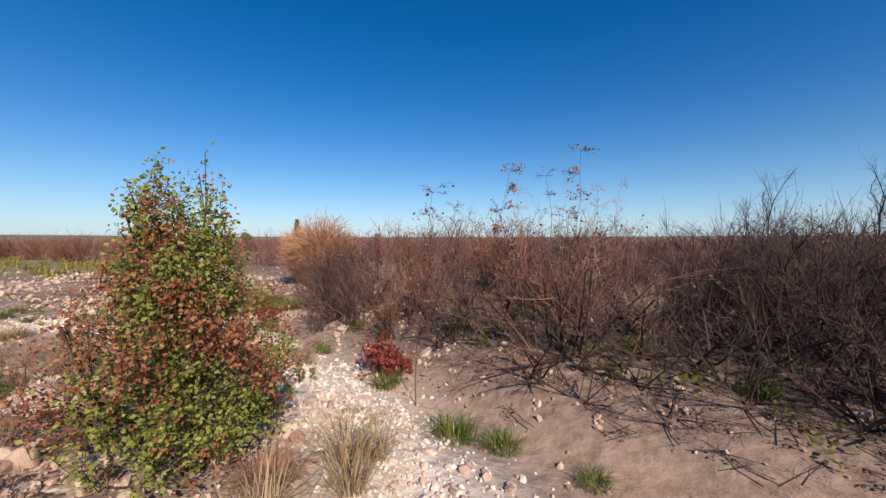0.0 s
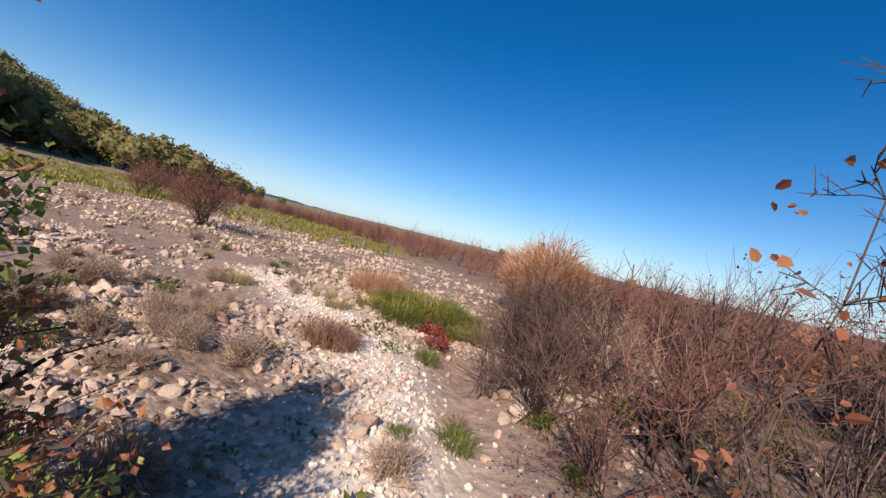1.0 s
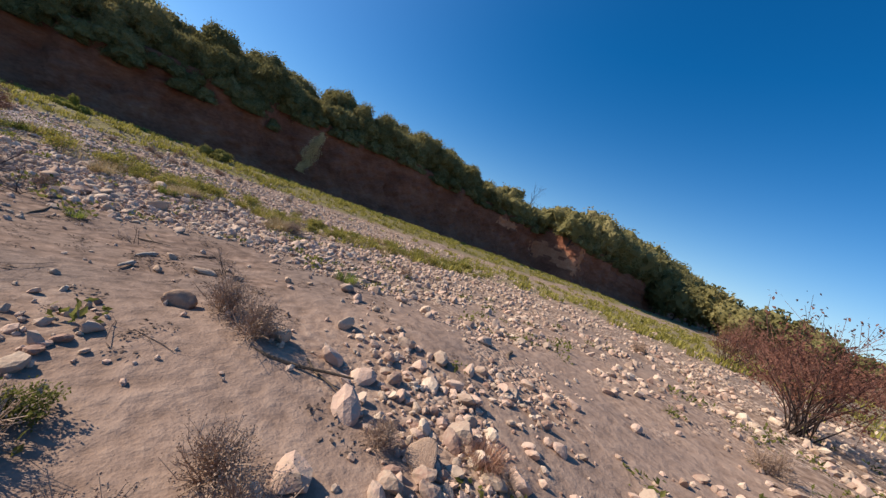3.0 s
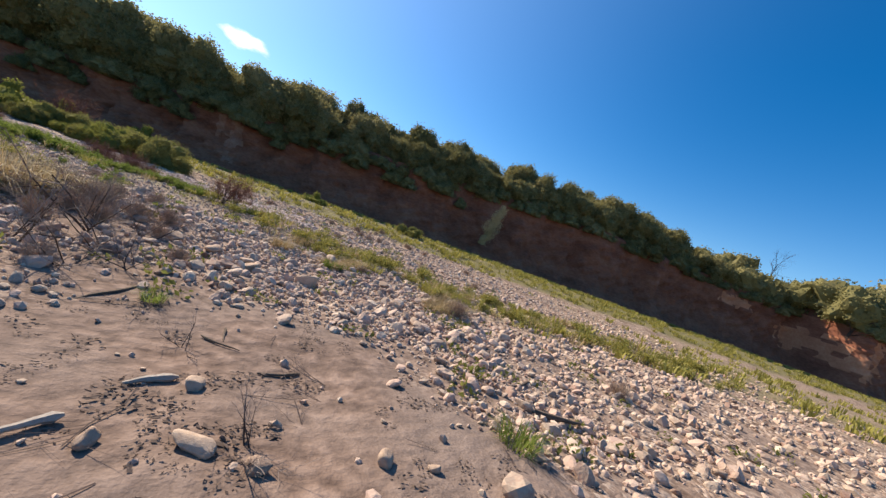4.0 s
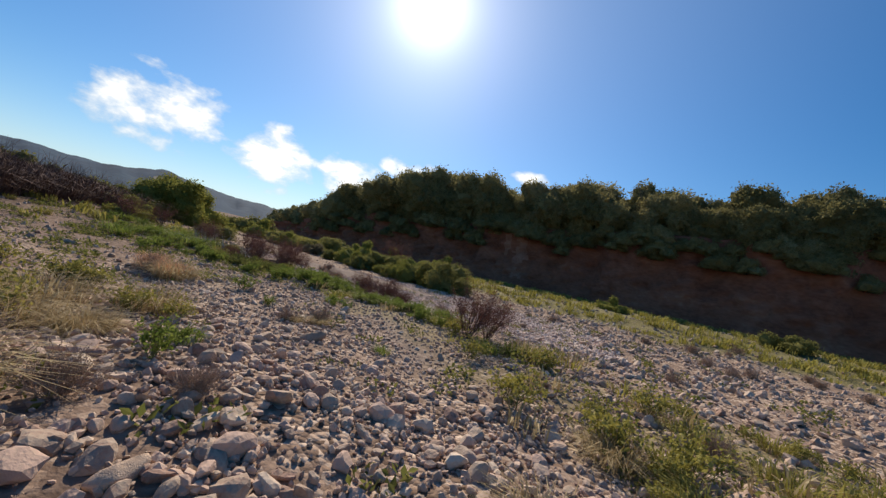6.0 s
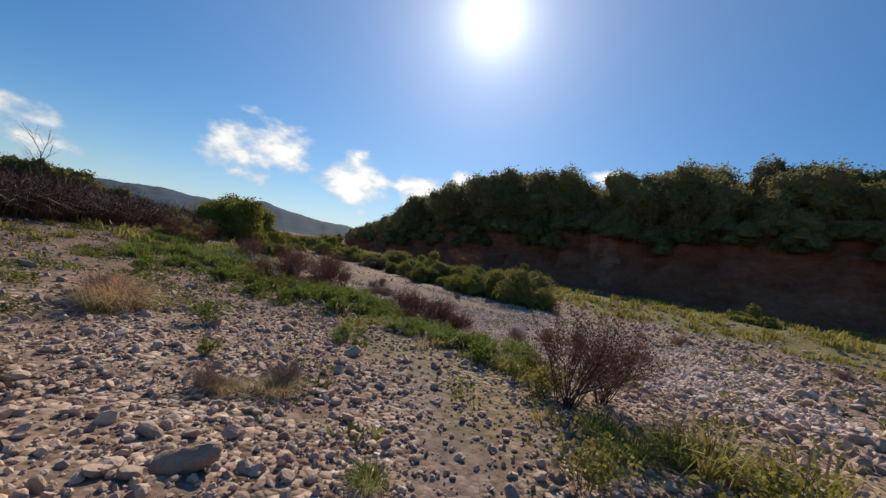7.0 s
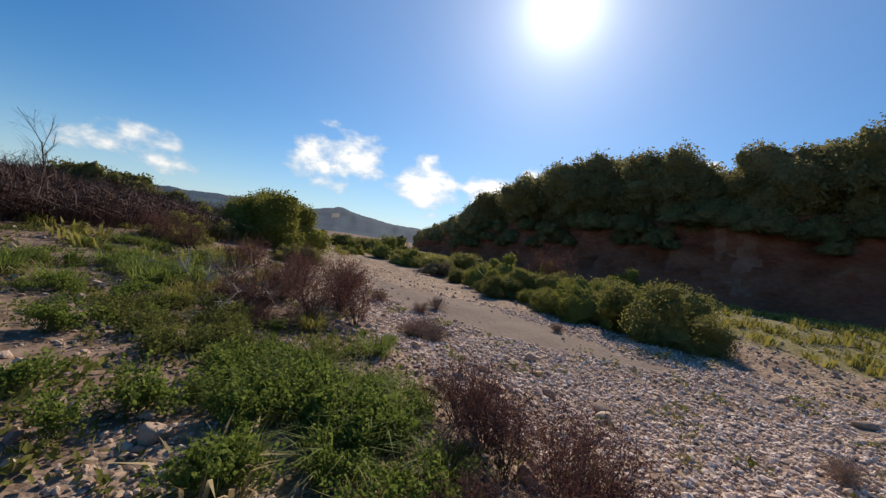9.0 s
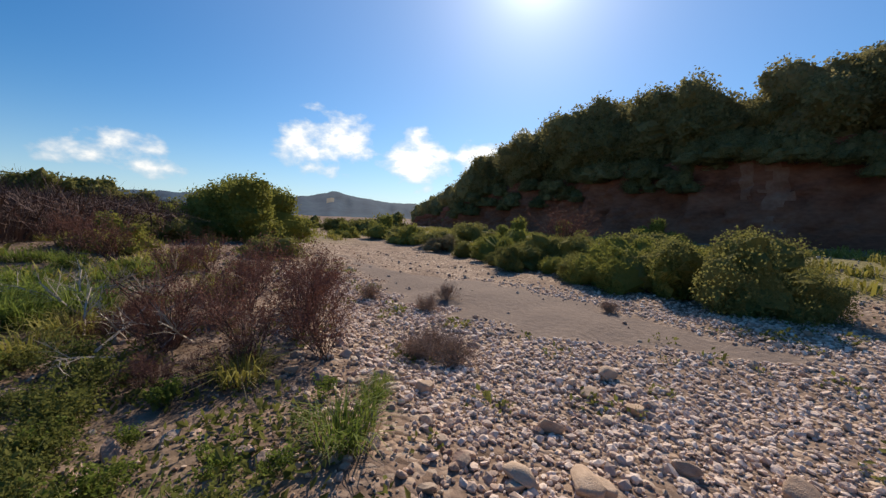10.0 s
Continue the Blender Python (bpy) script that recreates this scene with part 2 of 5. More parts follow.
M_FIELD = material("dry_field", [(0.13, 0.13, 0.11), (0.23, 0.20, 0.15)], 0.03, 0.2, 1.0, 0.0)


def ground_material():
    m = bpy.data.materials.new("riverbed_soil")
    m.use_nodes = True
    nt = m.node_tree
    N = nt.nodes.new
    bsdf = nt.nodes["Principled BSDF"]
    bsdf.inputs["Roughness"].default_value, bsdf.inputs["Specular IOR Level"].default_value = 0.95, 0.1
    tc = N("ShaderNodeTexCoord")

    def noise_tex(s, det=6):
        n = N("ShaderNodeTexNoise")
        n.inputs["Scale"].default_value, n.inputs["Detail"].default_value = s, det
        link(nt, tc.outputs["Object"], n.inputs["Vector"])
        return n.outputs[0]

    def ramp(f, cols):
        cr = N("ShaderNodeValToRGB")
        while len(cr.color_ramp.elements) < len(cols):
            cr.color_ramp.elements.new(0.5)
        for i, (p, c) in enumerate(cols):
            cr.color_ramp.elements[i].position, cr.color_ramp.elements[i].color = p, (*c, 1)
        link(nt, f, cr.inputs[0])
        return cr.outputs[0]

    def mixc(f, a, b):
        n = N("ShaderNodeMix")
        n.data_type = "RGBA"
        link(nt, f, n.inputs[0])
        link(nt, a, n.inputs[6])
        link(nt, b, n.inputs[7])
        return n.outputs[2]

    n1, n2, n3 = noise_tex(0.9), noise_tex(7.0), noise_tex(60.0)
    vor = N("ShaderNodeTexVoronoi")
    vor.inputs["Scale"].default_value = 17.0
    warp = N("ShaderNodeVectorMath")
    warp.operation = "MULTIPLY_ADD"
    warp.inputs[1].default_value = (0.05, 0.05, 0.05)
    wn = N("ShaderNodeTexNoise")
    wn.inputs["Scale"].default_value = 9.0
    link(nt, tc.outputs["Object"], wn.inputs["Vector"])
    link(nt, wn.outputs["Color"], warp.inputs[0])
    link(nt, tc.outputs["Object"], warp.inputs[2])
    link(nt, warp.outputs[0], vor.inputs["Vector"])
    soil = ramp(n2, [(0.3, (0.12, 0.078, 0.056)), (0.5, (0.225, 0.155, 0.115)), (0.7, (0.35, 0.252, 0.19))])
    grav = ramp(vor.outputs["Color"], [(0.0, (0.09, 0.057, 0.04)), (0.35, (0.22, 0.15, 0.11)), (0.6, (0.39, 0.28, 0.212)), (1.0, (0.66, 0.535, 0.43))])
    sand = ramp(n3, [(0.3, (0.145, 0.11, 0.093)), (0.5, (0.195, 0.151, 0.129)), (0.7, (0.255, 0.20, 0.172))])
    turf = ramp(n2, [(0.3, (0.13, 0.115, 0.05)), (0.55, (0.22, 0.19, 0.085)), (0.75, (0.33, 0.26, 0.16))])
    pale = ramp(vor.outputs["Color"], [(0.0, (0.46, 0.37, 0.295)), (0.4, (0.63, 0.525, 0.44)), (1.0, (0.78, 0.69, 0.60))])
    litter = ramp(n2, [(0.3, (0.10, 0.066, 0.051)), (0.52, (0.215, 0.147, 0.113)), (0.75, (0.33, 0.237, 0.187))])
    tan = ramp(n2, [(0.3, (0.24, 0.158, 0.115)), (0.5, (0.33, 0.228, 0.172)), (0.75, (0.41, 0.295, 0.228))])
    patch = N("ShaderNodeMapRange")
    patch.inputs[1].default_value, patch.inputs[2].default_value = 0.38, 0.55
    link(nt, n1, patch.inputs[0])
    col = mixc(patch.outputs[0], soil, grav)
    for name, c in (("sand", sand), ("turf", turf), ("litter", litter), ("tan", tan), ("pale", pale)):
        at = N("ShaderNodeAttribute")
        at.attribute_name = name
        col = mixc(at.outputs["Fac"], col, c)
    link(nt, col, bsdf.inputs["Base Color"])
    b1 = N("ShaderNodeBump")
    b1.inputs["Strength"].default_value, b1.inputs["Distance"].default_value = 0.35, 0.015
    link(nt, n3, b1.inputs["Height"])
    b2 = N("ShaderNodeBump")
    b2.inputs["Strength"].default_value, b2.inputs["Distance"].default_value = 0.5, 0.08
    link(nt, n2, b2.inputs["Height"])
    link(nt, b1.outputs[0], b2.inputs["Normal"])
    b3 = N("ShaderNodeBump")
    b3.invert = True
    b3.inputs["Distance"].default_value = 0.03
    rough_part = patch.outputs[0]
    for name in ("sand", "litter", "pale"):
        at = N("ShaderNodeAttribute")
        at.attribute_name = name
        keep = N("ShaderNodeMath")
        keep.operation, keep.use_clamp = "SUBTRACT", True
        link(nt, rough_part, keep.inputs[0])
        link(nt, at.outputs["Fac"], keep.inputs[1])
        rough_part = keep.outputs[0]
    link(nt, rough_part, b3.inputs["Strength"])
    link(nt, vor.outputs["Distance"], b3.inputs["Height"])
    link(nt, b2.outputs[0], b3.inputs["Normal"])
    link(nt, b3.outputs[0], bsdf.inputs["Normal"])
    return m


M_GROUND = ground_material()

# ---- plan: river co-ordinates, s along the cliff and d out from its face ----
CX, CY, UX, UY = -8.4, -53.0, 0.9207, -0.3902


def river(s, d):
    return CX + UX * s - UY * d, CY + UY * s + UX * d


def to_river(x, y):
    return (x - CX) * UX + (y - CY) * UY, -(x - CX) * UY + (y - CY) * UX


def smooth(a, b, v):
    t = np.clip((np.asarray(v, float) - a) / (b - a), 0, 1)
    return t * t * (3 - 2 * t)


def fuzz(x, y, scale, seed=0):
    """Cheap smooth noise, about -1 to 1."""
    r = np.random.RandomState(seed)
    out = 0
    for k in range(7):
        a, p, f = r.uniform(0, 6.28), r.uniform(0, 6.28), r.uniform(0.6, 1.7) / scale * 6.28
        out = out + np.sin((x * math.cos(a) + y * math.sin(a)) * f + p)
    return out / 3.2


def line_dist(x, y, pts):
    best = np.full(np.shape(x), 1e9)
    for (ax, ay), (bx, by) in zip(pts, pts[1:]):
        dx, dy = bx - ax, by - ay
        t = np.clip(((x - ax) * dx + (y - ay) * dy) / (dx * dx + dy * dy), 0, 1)
        best = np.minimum(best, np.hypot(x - ax - t * dx, y - ay - t * dy))
    return best


TRAIL = [(-9, 7.6), (-6.2, 7.2), (-4.3, 6.7), (-2.6, 5.7), (-1.3, 4.4), (-0.5, 3.0), (0.1, 1.8), (1.0, -1)]
GULLY = [(-3.0, 7.6), (-2.0, 6.1), (-0.9, 4.6), (0.2, 3.5), (1.2, 2.6), (3.0, 1.4), (6, 0.5)]
RILL = [(-6.7, -12.5), (-7.6, -11.2), (-8.1, -10.5), (-8.5, -9.9)]
BANK = [(-1.2, 6.4), (0.0, 5.0), (1.0, 4.0), (2.0, 3.2), (3.4, 2.2)]
BUMPS = [(-10.5, 2.6, 2.2, 0.22), (-7.2, 2.2, 1.8, 0.14), (-9.4, 6.6, 1.8, -0.15), (-18.8, -6.6, 6, -0.25), (-7.0, -6.4, 2.0, 0.2), (-5.8, -18.6, 3.0, -0.16), (-2.5, -14.0, 2.0, 0.08), (14, -15, 8, 0.8), (36, -17, 14, 2.3), (25, 5, 14, 0.4)]


def height(x, y):
    x, y = np.asarray(x, float), np.asarray(y, float)
    s, d = to_river(x, y)
    z = 0.05 * fuzz(x, y, 5, 3) + 0.025 * fuzz(x, y, 1.6, 4)
    for bx, by, r, h in BUMPS:
        z = z + h * np.exp(-((x - bx) ** 2 + (y - by) ** 2) / (r * r))
    z = z + (0.55 + 0.35 * smooth(5, -25, s)) * smooth(27, 15, d) * smooth(-160, -60, s)
    z = z - 0.16 * np.exp(-(line_dist(x, y, GULLY) / 0.45) ** 2)
    z = z + 0.05 * np.exp(-(line_dist(x, y, TRAIL) / 0.6) ** 2)
    z = z - 0.12 * smooth(35.6, 34.2, d) * smooth(24.5, 26, d) * smooth(-22, -14, s)
    z = z + 0.18 * smooth(-0.7, 0.7, in_brush(x, y)) * smooth(-4, 1, y)
    far = np.hypot(x, y + 10)
    return z + 0.012 * np.maximum(0, far - 60) * smooth(60, 300, far)


def in_brush(x, y):
    """How far inside the burnt thicket a place lies, in metres (negative: outside)."""
    edge = np.interp(y, [-40, -26, -19, -12, -2, 2.5, 3.2, 4.6, 6.8, 8.2, 10, 14, 18, 22, 30, 50, 80], [40, 19, 11, 8.5, 5, 2.8, 2.2, 1.0, -0.7, -2.2, -3.4, -4.4, -9, -16, -25, -66, -110])
    return x - edge - 0.25 * fuzz(x, y, 3, 9)


def strip_top(s):
    """Where the grassy strip beside the wash ends, away from the cliff."""
    return np.interp(s, [-21, -16.5], [41, 38.3])


def bank_zone(x, y):
    """The crumbling soil bank between the sandy gully and the burnt thicket."""
    edge = np.interp(x, [-0.6, 0.4, 1.2, 2.0, 3.2, 6], [5.2, 4.0, 3.2, 2.5, 1.6, 0.6])
    return smooth(0.0, 0.5, y - edge - 0.2 * fuzz(x, y, 1.3, 27)) * smooth(-0.8, 0.2, x) * smooth(9, 6, y)


def masks(x, y):
    s, d = to_river(x, y)
    brush = in_brush(x, y)
    sand = np.exp(-(line_dist(x, y, GULLY) / 0.55) ** 2) * 1.2
    sand = sand + 0.9 * np.exp(-(line_dist(x, y, BANK) / 0.6) ** 2)
    sand = sand + np.exp(-(((x + 9.1) / 1.9) ** 2 + ((y - 0.8) / 2.0) ** 2)) * 1.35
    sand = sand + 0.5 * np.exp(-(line_dist(x, y, RILL) / 0.32) ** 2)
    sand = sand + 0.4 * smooth(0.1, 0.6, fuzz(x, y, 6, 21)) * smooth(43, 46, d)
    sand = sand + 0.8 * smooth(-0.15, 0.3, fuzz(x, y, 3.2, 23)) * smooth(0.8, 2.6, y) * smooth(8.5, 6.5, y) * smooth(-5.2, -6.6, x) * smooth(-20, -13, x)
    near_edge = np.interp(s, [-13, -10, -9, -7.7, -6.3, -3.6, 0, 6], [29.0, 29.4, 30.0, 31.7, 32.6, 33.1, 32.8, 31.4])
    far_edge = np.interp(s, [-13, -5, -1.5, 0, 6], [29.2, 29.4, 30.3, 31.8, 31.6])
    sand = sand + 0.92 * smooth(-0.2, 0.3, d - far_edge + 0.25 * fuzz(x, y, 2.2, 18)) * smooth(-0.2, 0.3, near_edge - d + 0.3 * fuzz(x, y, 1.8, 8))
    green = smooth(25, 22.5, d + 0.8 * fuzz(x, y, 5, 5)) * smooth(5, 10, d)
    green = np.maximum(green, 0.55 * smooth(35.8, 37.0, d) * smooth(43.5, 40, d + 1.2 * fuzz(x, y, 4, 6)) * smooth(-13, -6, s + 1.5 * fuzz(x, y, 6, 7)))
    green = np.maximum(green, 0.6 * smooth(36, 37.5, d) * smooth(1, -1, d - strip_top(s) + fuzz(x, y, 3, 6)))
    green = np.maximum(green, smooth(-5, 2, s) * smooth(36, 38, d) * 0.6)
    far = np.hypot(x, y + 5)
    green = np.maximum(green, smooth(26, 34, far) * smooth(25, 34, d) * (0.55 + 0.45 * fuzz(x, y, 14, 31)))
    litter = np.maximum(smooth(-0.4, 0.8, brush), 0.75 * bank_zone(x, y))
    # dark silty soil on the low terrace beside the wash
    silt = 0.85 * smooth(-12, -8.5, s + 0.9 * fuzz(x, y, 3, 73)) * smooth(35.3, 36.2, d + 0.3 * fuzz(x, y, 2, 74)) * smooth(-9.5, -12, y)
    silt = np.maximum(silt, 0.75 * np.exp(-(((x + 7.3) / 1.5) ** 2 + ((y + 3.6) / 1.3) ** 2)))
    silt = np.maximum(silt, 0.9 * np.exp(-(((x + 8.0) / 1.3) ** 2 + ((y + 1.7) / 1.7) ** 2)))
    silt = np.maximum(silt, np.exp(-(((x + 8.8) / 2.5) ** 2 + ((y - 0.4) / 2.5) ** 2)) * (0.85 + 0.35 * fuzz(x, y, 1.7, 75)))
    return np.clip(sand, 0, 1) * (1 - 0.6 * litter), np.clip(green, 0, 1) * (1 - litter), np.clip(np.maximum(litter, silt), 0, 1)


# ---- mesh helpers ----


def mesh_of(name, V, F, mat, shade=False):
    me = bpy.data.meshes.new(name)
    V, F = np.asarray(V, np.float32), np.asarray(F, np.int32)
    k = F.shape[1]
    me.vertices.add(len(V))
    me.vertices.foreach_set("co", V.ravel())
    me.loops.add(F.size)
    me.loops.foreach_set("vertex_index", F.ravel())
    me.polygons.add(len(F))
    me.polygons.foreach_set("loop_start", np.arange(0, F.size, k, dtype=np.int32))
    me.polygons.foreach_set("use_smooth", np.full(len(F), shade))
    me.update(calc_edges=True)
    me.materials.append(mat)
    return me


def part(name, me, parent, label=""):
    ob = new(name, me)
    ob.parent = parent
    return tagged(ob, label)


def merge(items):
    V, F, n = [], [], 0
    for v, f in items:
        V.append(v)
        F.append(np.asarray(f) + n)
        n += len(v)
    return np.concatenate(V), np.concatenate(F)


def placed(v, x, y, z, turn=0.0, size=1.0):
    c, s = math.cos(turn), math.sin(turn)
    w = v * size
    return np.stack([w[:, 0] * c - w[:, 1] * s + x, w[:, 0] * s + w[:, 1] * c + y, w[:, 2] + z], -1)


def tubes(segs):
    """Three-sided tapered twigs from rows of x0 y0 z0 r0 x1 y1 z1 r1."""
    S = np.asarray(segs, float)
    a, b, ra, rb = S[:, 0:3], S[:, 4:7], S[:, 3:4], S[:, 7:8]
    d = b - a
    d /= np.linalg.norm(d, axis=1, keepdims=True) + 1e-9
    ref = np.where(np.abs(d[:, 2:3]) > 0.9, [[1.0, 0, 0]], [[0, 0, 1.0]])
    u = np.cross(d, ref)
    u /= np.linalg.norm(u, axis=1, keepdims=True) + 1e-9
    w = np.cross(d, u)
    ring = []
    for base, r in ((a, ra), (b, rb)):
        for k in range(3):
            t = 2.0944 * k
            ring.append(base + r * (u * math.cos(t) + w * math.sin(t)))
    V = np.stack(ring, 1).reshape(-1, 3)
    F = np.array([[0, 1, 4], [0, 4, 3], [1, 2, 5], [1, 5, 4], [2, 0, 3], [2, 3, 5]])
    return V, (F[None] + 6 * np.arange(len(S))[:, None, None]).reshape(-1, 3)


def leaves(P, size, rng, flat=0.0, long=1.35, cheap=True):
    """Small folded leaves at the places P."""
    n = len(P)
    u = rng.normal(size=(n, 3))
    u[:, 2] -= 0.3
    u /= np.linalg.norm(u, axis=1, keepdims=True)
    v = rng.normal(size=(n, 3)) + (flat if np.ndim(flat) else np.array([0, 0, flat]))
    w = np.cross(u, v)
    w /= np.linalg.norm(w, axis=1, keepdims=True) + 1e-9
    nn = np.cross(w, u)
    L = (size * rng.uniform(0.6, 1.3, n))[:, None]
    fold = nn * L * 0.10
    ring = [P, P + u * L * 0.3 * long + w * L * 0.40 + fold, P + u * L * 0.72 * long + w * L * 0.30 + fold, P + u * L * long, P + u * L * 0.72 * long - w * L * 0.30 + fold, P + u * L * 0.3 * long - w * L * 0.40 + fold]
    if cheap:
        ring = [ring[0], P + u * L * 0.5 * long + w * L * 0.42 + fold, ring[3], P + u * L * 0.5 * long - w * L * 0.42 + fold]
        F = np.array([[0, 1, 2], [0, 2, 3]])
    else:
        F = np.array([[0, 1, 2], [0, 2, 3], [0, 3, 4], [0, 4, 5]])
    V = np.stack(ring, 1).reshape(-1, 3)
    return V, (F[None] + len(ring) * np.arange(n)[:, None, None]).reshape(-1, 3)


def blades(n, rng, spread, tall, lean=0.5, wide=0.006):
    """Grass blades that fan out from a tuft's foot."""
    a = rng.uniform(0, 6.283, n)
    r = spread * np.sqrt(rng.uniform(0, 1, n))
    base = np.stack([r * np.cos(a), r * np.sin(a), np.zeros(n)], -1)
    az = a + rng.normal(0, 0.7, n)
    out = np.stack([np.cos(az), np.sin(az), np.zeros(n)], -1)
    side = np.stack([-np.sin(az), np.cos(az), np.zeros(n)], -1)
    h = tall * rng.uniform(0.45, 1.1, n)[:, None]
    k = (lean * rng.uniform(0.1, 1.0, n))[:, None]
    w = wide * rng.uniform(0.6, 1.4, n)[:, None]
    mid = base + out * h * k * 0.35 + np.array([0, 0, 0.6]) * h
    tip = base + out * h * k * 1.1 + np.array([0, 0, 1.0]) * h * (1 - 0.35 * k)
    V = np.stack([base - side * w, base + side * w, mid + side * w * 0.8, mid - side * w * 0.8, tip], 1).reshape(-1, 3)
    F = np.array([[0, 1, 2], [0, 2, 3], [3, 2, 4]])
    return V, (F[None] + 5 * np.arange(n)[:, None, None]).reshape(-1, 3)


def grow(rng, segs, tips, p, d, length, r, depth, kids, spread, droop=0.0):
    """A branch of three bent pieces with side branches."""
    pts = [p]
    if depth == 0:
        q = p + (d + rng.normal(0, 0.08, 3)) * length
        segs.append((*p, r, *q, r * 0.45))
        tips.append(q)
        return
    for i in range(3):
        d = d + rng.normal(0, 0.14, 3) + np.array([0, 0, droop])
        d = d / np.linalg.norm(d)
        q = p + d * length / 3
        r1 = r * 0.8
        segs.append((*p, r, *q, r1))
        p, r = q, r1
        pts.append(p)
    tips.append(p)
    if depth > 0:
        for k in range(kids):
            t = rng.uniform(0.25, 1.0) * 3
            i = min(2, int(t))
            q = pts[i] + (pts[i + 1] - pts[i]) * (t - i)
            nd = d + rng.normal(0, spread, 3)
            nd[2] += 0.15
            nd /= np.linalg.norm(nd)
            grow(rng, segs, tips, q, nd, length * rng.uniform(0.35, 0.62), r * 0.72, depth - 1, kids, spread, droop)


def rock_mesh(rng, subdiv=1, flat=0.65, broken=0.0):
    """A worn stone; broken: how far flat faces have cut into it."""
    bm = bmesh.new()
    bmesh.ops.create_icosphere(bm, subdivisions=subdiv, radius=1.0)
    V = np.array([v.co[:] for v in bm.verts])
    F = np.array([[v.index for v in f.verts] for f in bm.faces])
    bm.free()
    for k in range(6 + int(5 * broken)):
        n = rng.normal(size=3)
        n /= np.linalg.norm(n)
        cut = rng.uniform(0.55 - 0.12 * broken, 0.9 - 0.1 * broken)
        over = np.maximum(V @ n - cut, 0)
        V = V - over[:, None] * n * (0.85 + 0.15 * broken)
    V = V * (1 + 0.06 * (1 - 0.6 * broken) * rng.normal(size=(len(V), 1)))
    V = V * np.array([rng.uniform(0.8, 1.25), rng.uniform(0.7, 1.0), rng.uniform(flat * 0.75, flat * 1.2)])
    return V, F



def lobed(C, R, heart, n, size, rng, fine=4, floor=None, shaggy=0.05):
    """A leafy crown: the outer hull of the lobes C, R round the point heart, roughened, with leaves over it."""
    bm = bmesh.new()
    bmesh.ops.create_icosphere(bm, subdivisions=fine, radius=1.0)
    U = np.array([v.co[:] for v in bm.verts])
    F = np.array([[v.index for v in f.verts] for f in bm.faces])
    bm.free()
    U = U / np.linalg.norm(U, axis=1, keepdims=True)

    def reach(u):
        far = np.full(len(u), 0.12 * R.mean())
        for c, r in zip(C - heart, R):
            b = u @ c
            inside = b * b - c @ c + r * r
            far = np.maximum(far, np.where(inside > 0, b + np.sqrt(np.maximum(inside, 0)), 0))
        return far

    V = heart + U * (reach(U) * (0.96 - 0.6 * shaggy + shaggy * rng.normal(size=len(U))))[:, None]
    u = rng.normal(size=(n * 3, 3))
    u /= np.linalg.norm(u, axis=1, keepdims=True)
    far = reach(u)
    pick = rng.choice(n * 3, n, replace=False, p=far ** 2 / (far ** 2).sum())
    u, far = u[pick], far[pick]
    P = heart + u * (far * np.clip(rng.normal(0.98, shaggy, n), 0.75, 1.0 + 2.6 * shaggy))[:, None]
    V, F = merge([(V, F), leaves(P, size, rng, u * 0.9, 1.15)])
    if floor is not None:
        V[:, 2] = np.maximum(V[:, 2], floor)
    return V, F

# ---- large structure ----


def spaced(lo, hi, step, reach, ratio=1.22):
    mid = np.arange(lo, hi + step * 0.5, step)
    out, g = [], step
    v = mid[-1]
    while v < reach:
        g *= ratio
        v += g
        out.append(v)
    inn, g, v = [], step, mid[0]
    while v > -reach:
        g *= ratio
        v -= g
        inn.append(v)
    return np.concatenate([inn[::-1], mid, out])


def build_ground():
    xs, ys = spaced(-24, 9, 0.16, 2600), spaced(-31, 14, 0.16, 2600)
    X, Y = np.meshgrid(xs, ys, indexing="ij")
    Z = height(X, Y)
    nx, ny = X.shape
    idx = np.arange(nx * ny).reshape(nx, ny)
    F = np.stack([idx[:-1, :-1], idx[1:, :-1], idx[1:, 1:], idx[:-1, 1:]], -1).reshape(-1, 4)
    me = mesh_of("ground", np.stack([X, Y, Z], -1).reshape(-1, 3), F, M_GROUND, True)
    for name, v in zip(("sand", "turf", "litter", "tan", "pale"), (*masks(X, Y), np.clip(0.95 * np.exp(-(line_dist(X, Y, GULLY) / 0.75) ** 2) + 0.25 * bank_zone(X, Y) + 0.6 * smooth(1.5, 3, Y) * smooth(9, 7, Y) * smooth(-4.5, -6, X) * smooth(-20, -13, X), 0, 1), np.clip(np.exp(-(line_dist(X, Y, TRAIL) / 0.65) ** 2) * 1.1, 0, 1))):
        me.attributes.new(name, "FLOAT", "POINT").data.foreach_set("value", np.asarray(v, np.float32).ravel())
    tagged(new("ground", me), "dry stony riverbed of pinkish sand, gravel and turf", "riverbed", kind="structure")


def brow(s):
    return np.interp(s, [-320, -240, -120, -60, -38, -17, 5, 30, 48, 66, 90], [4, 7.5, 9.0, 10.6, 10.4, 9.2, 8.0, 7.2, 5.0, 2.8, 0.8])


def bend(s):
    """How far the cliff's face stands back from its line."""
    return -0.004 * np.maximum(0, s - 30) ** 2 + 0.6 * np.sin(s * 0.21) + 0.45 * np.sin(s * 0.47 + 1) + 0.3 * np.sin(s * 1.1 + 2) + 8.5 * smooth(-88.5, -91.5, s) * smooth(-150, -96, s)


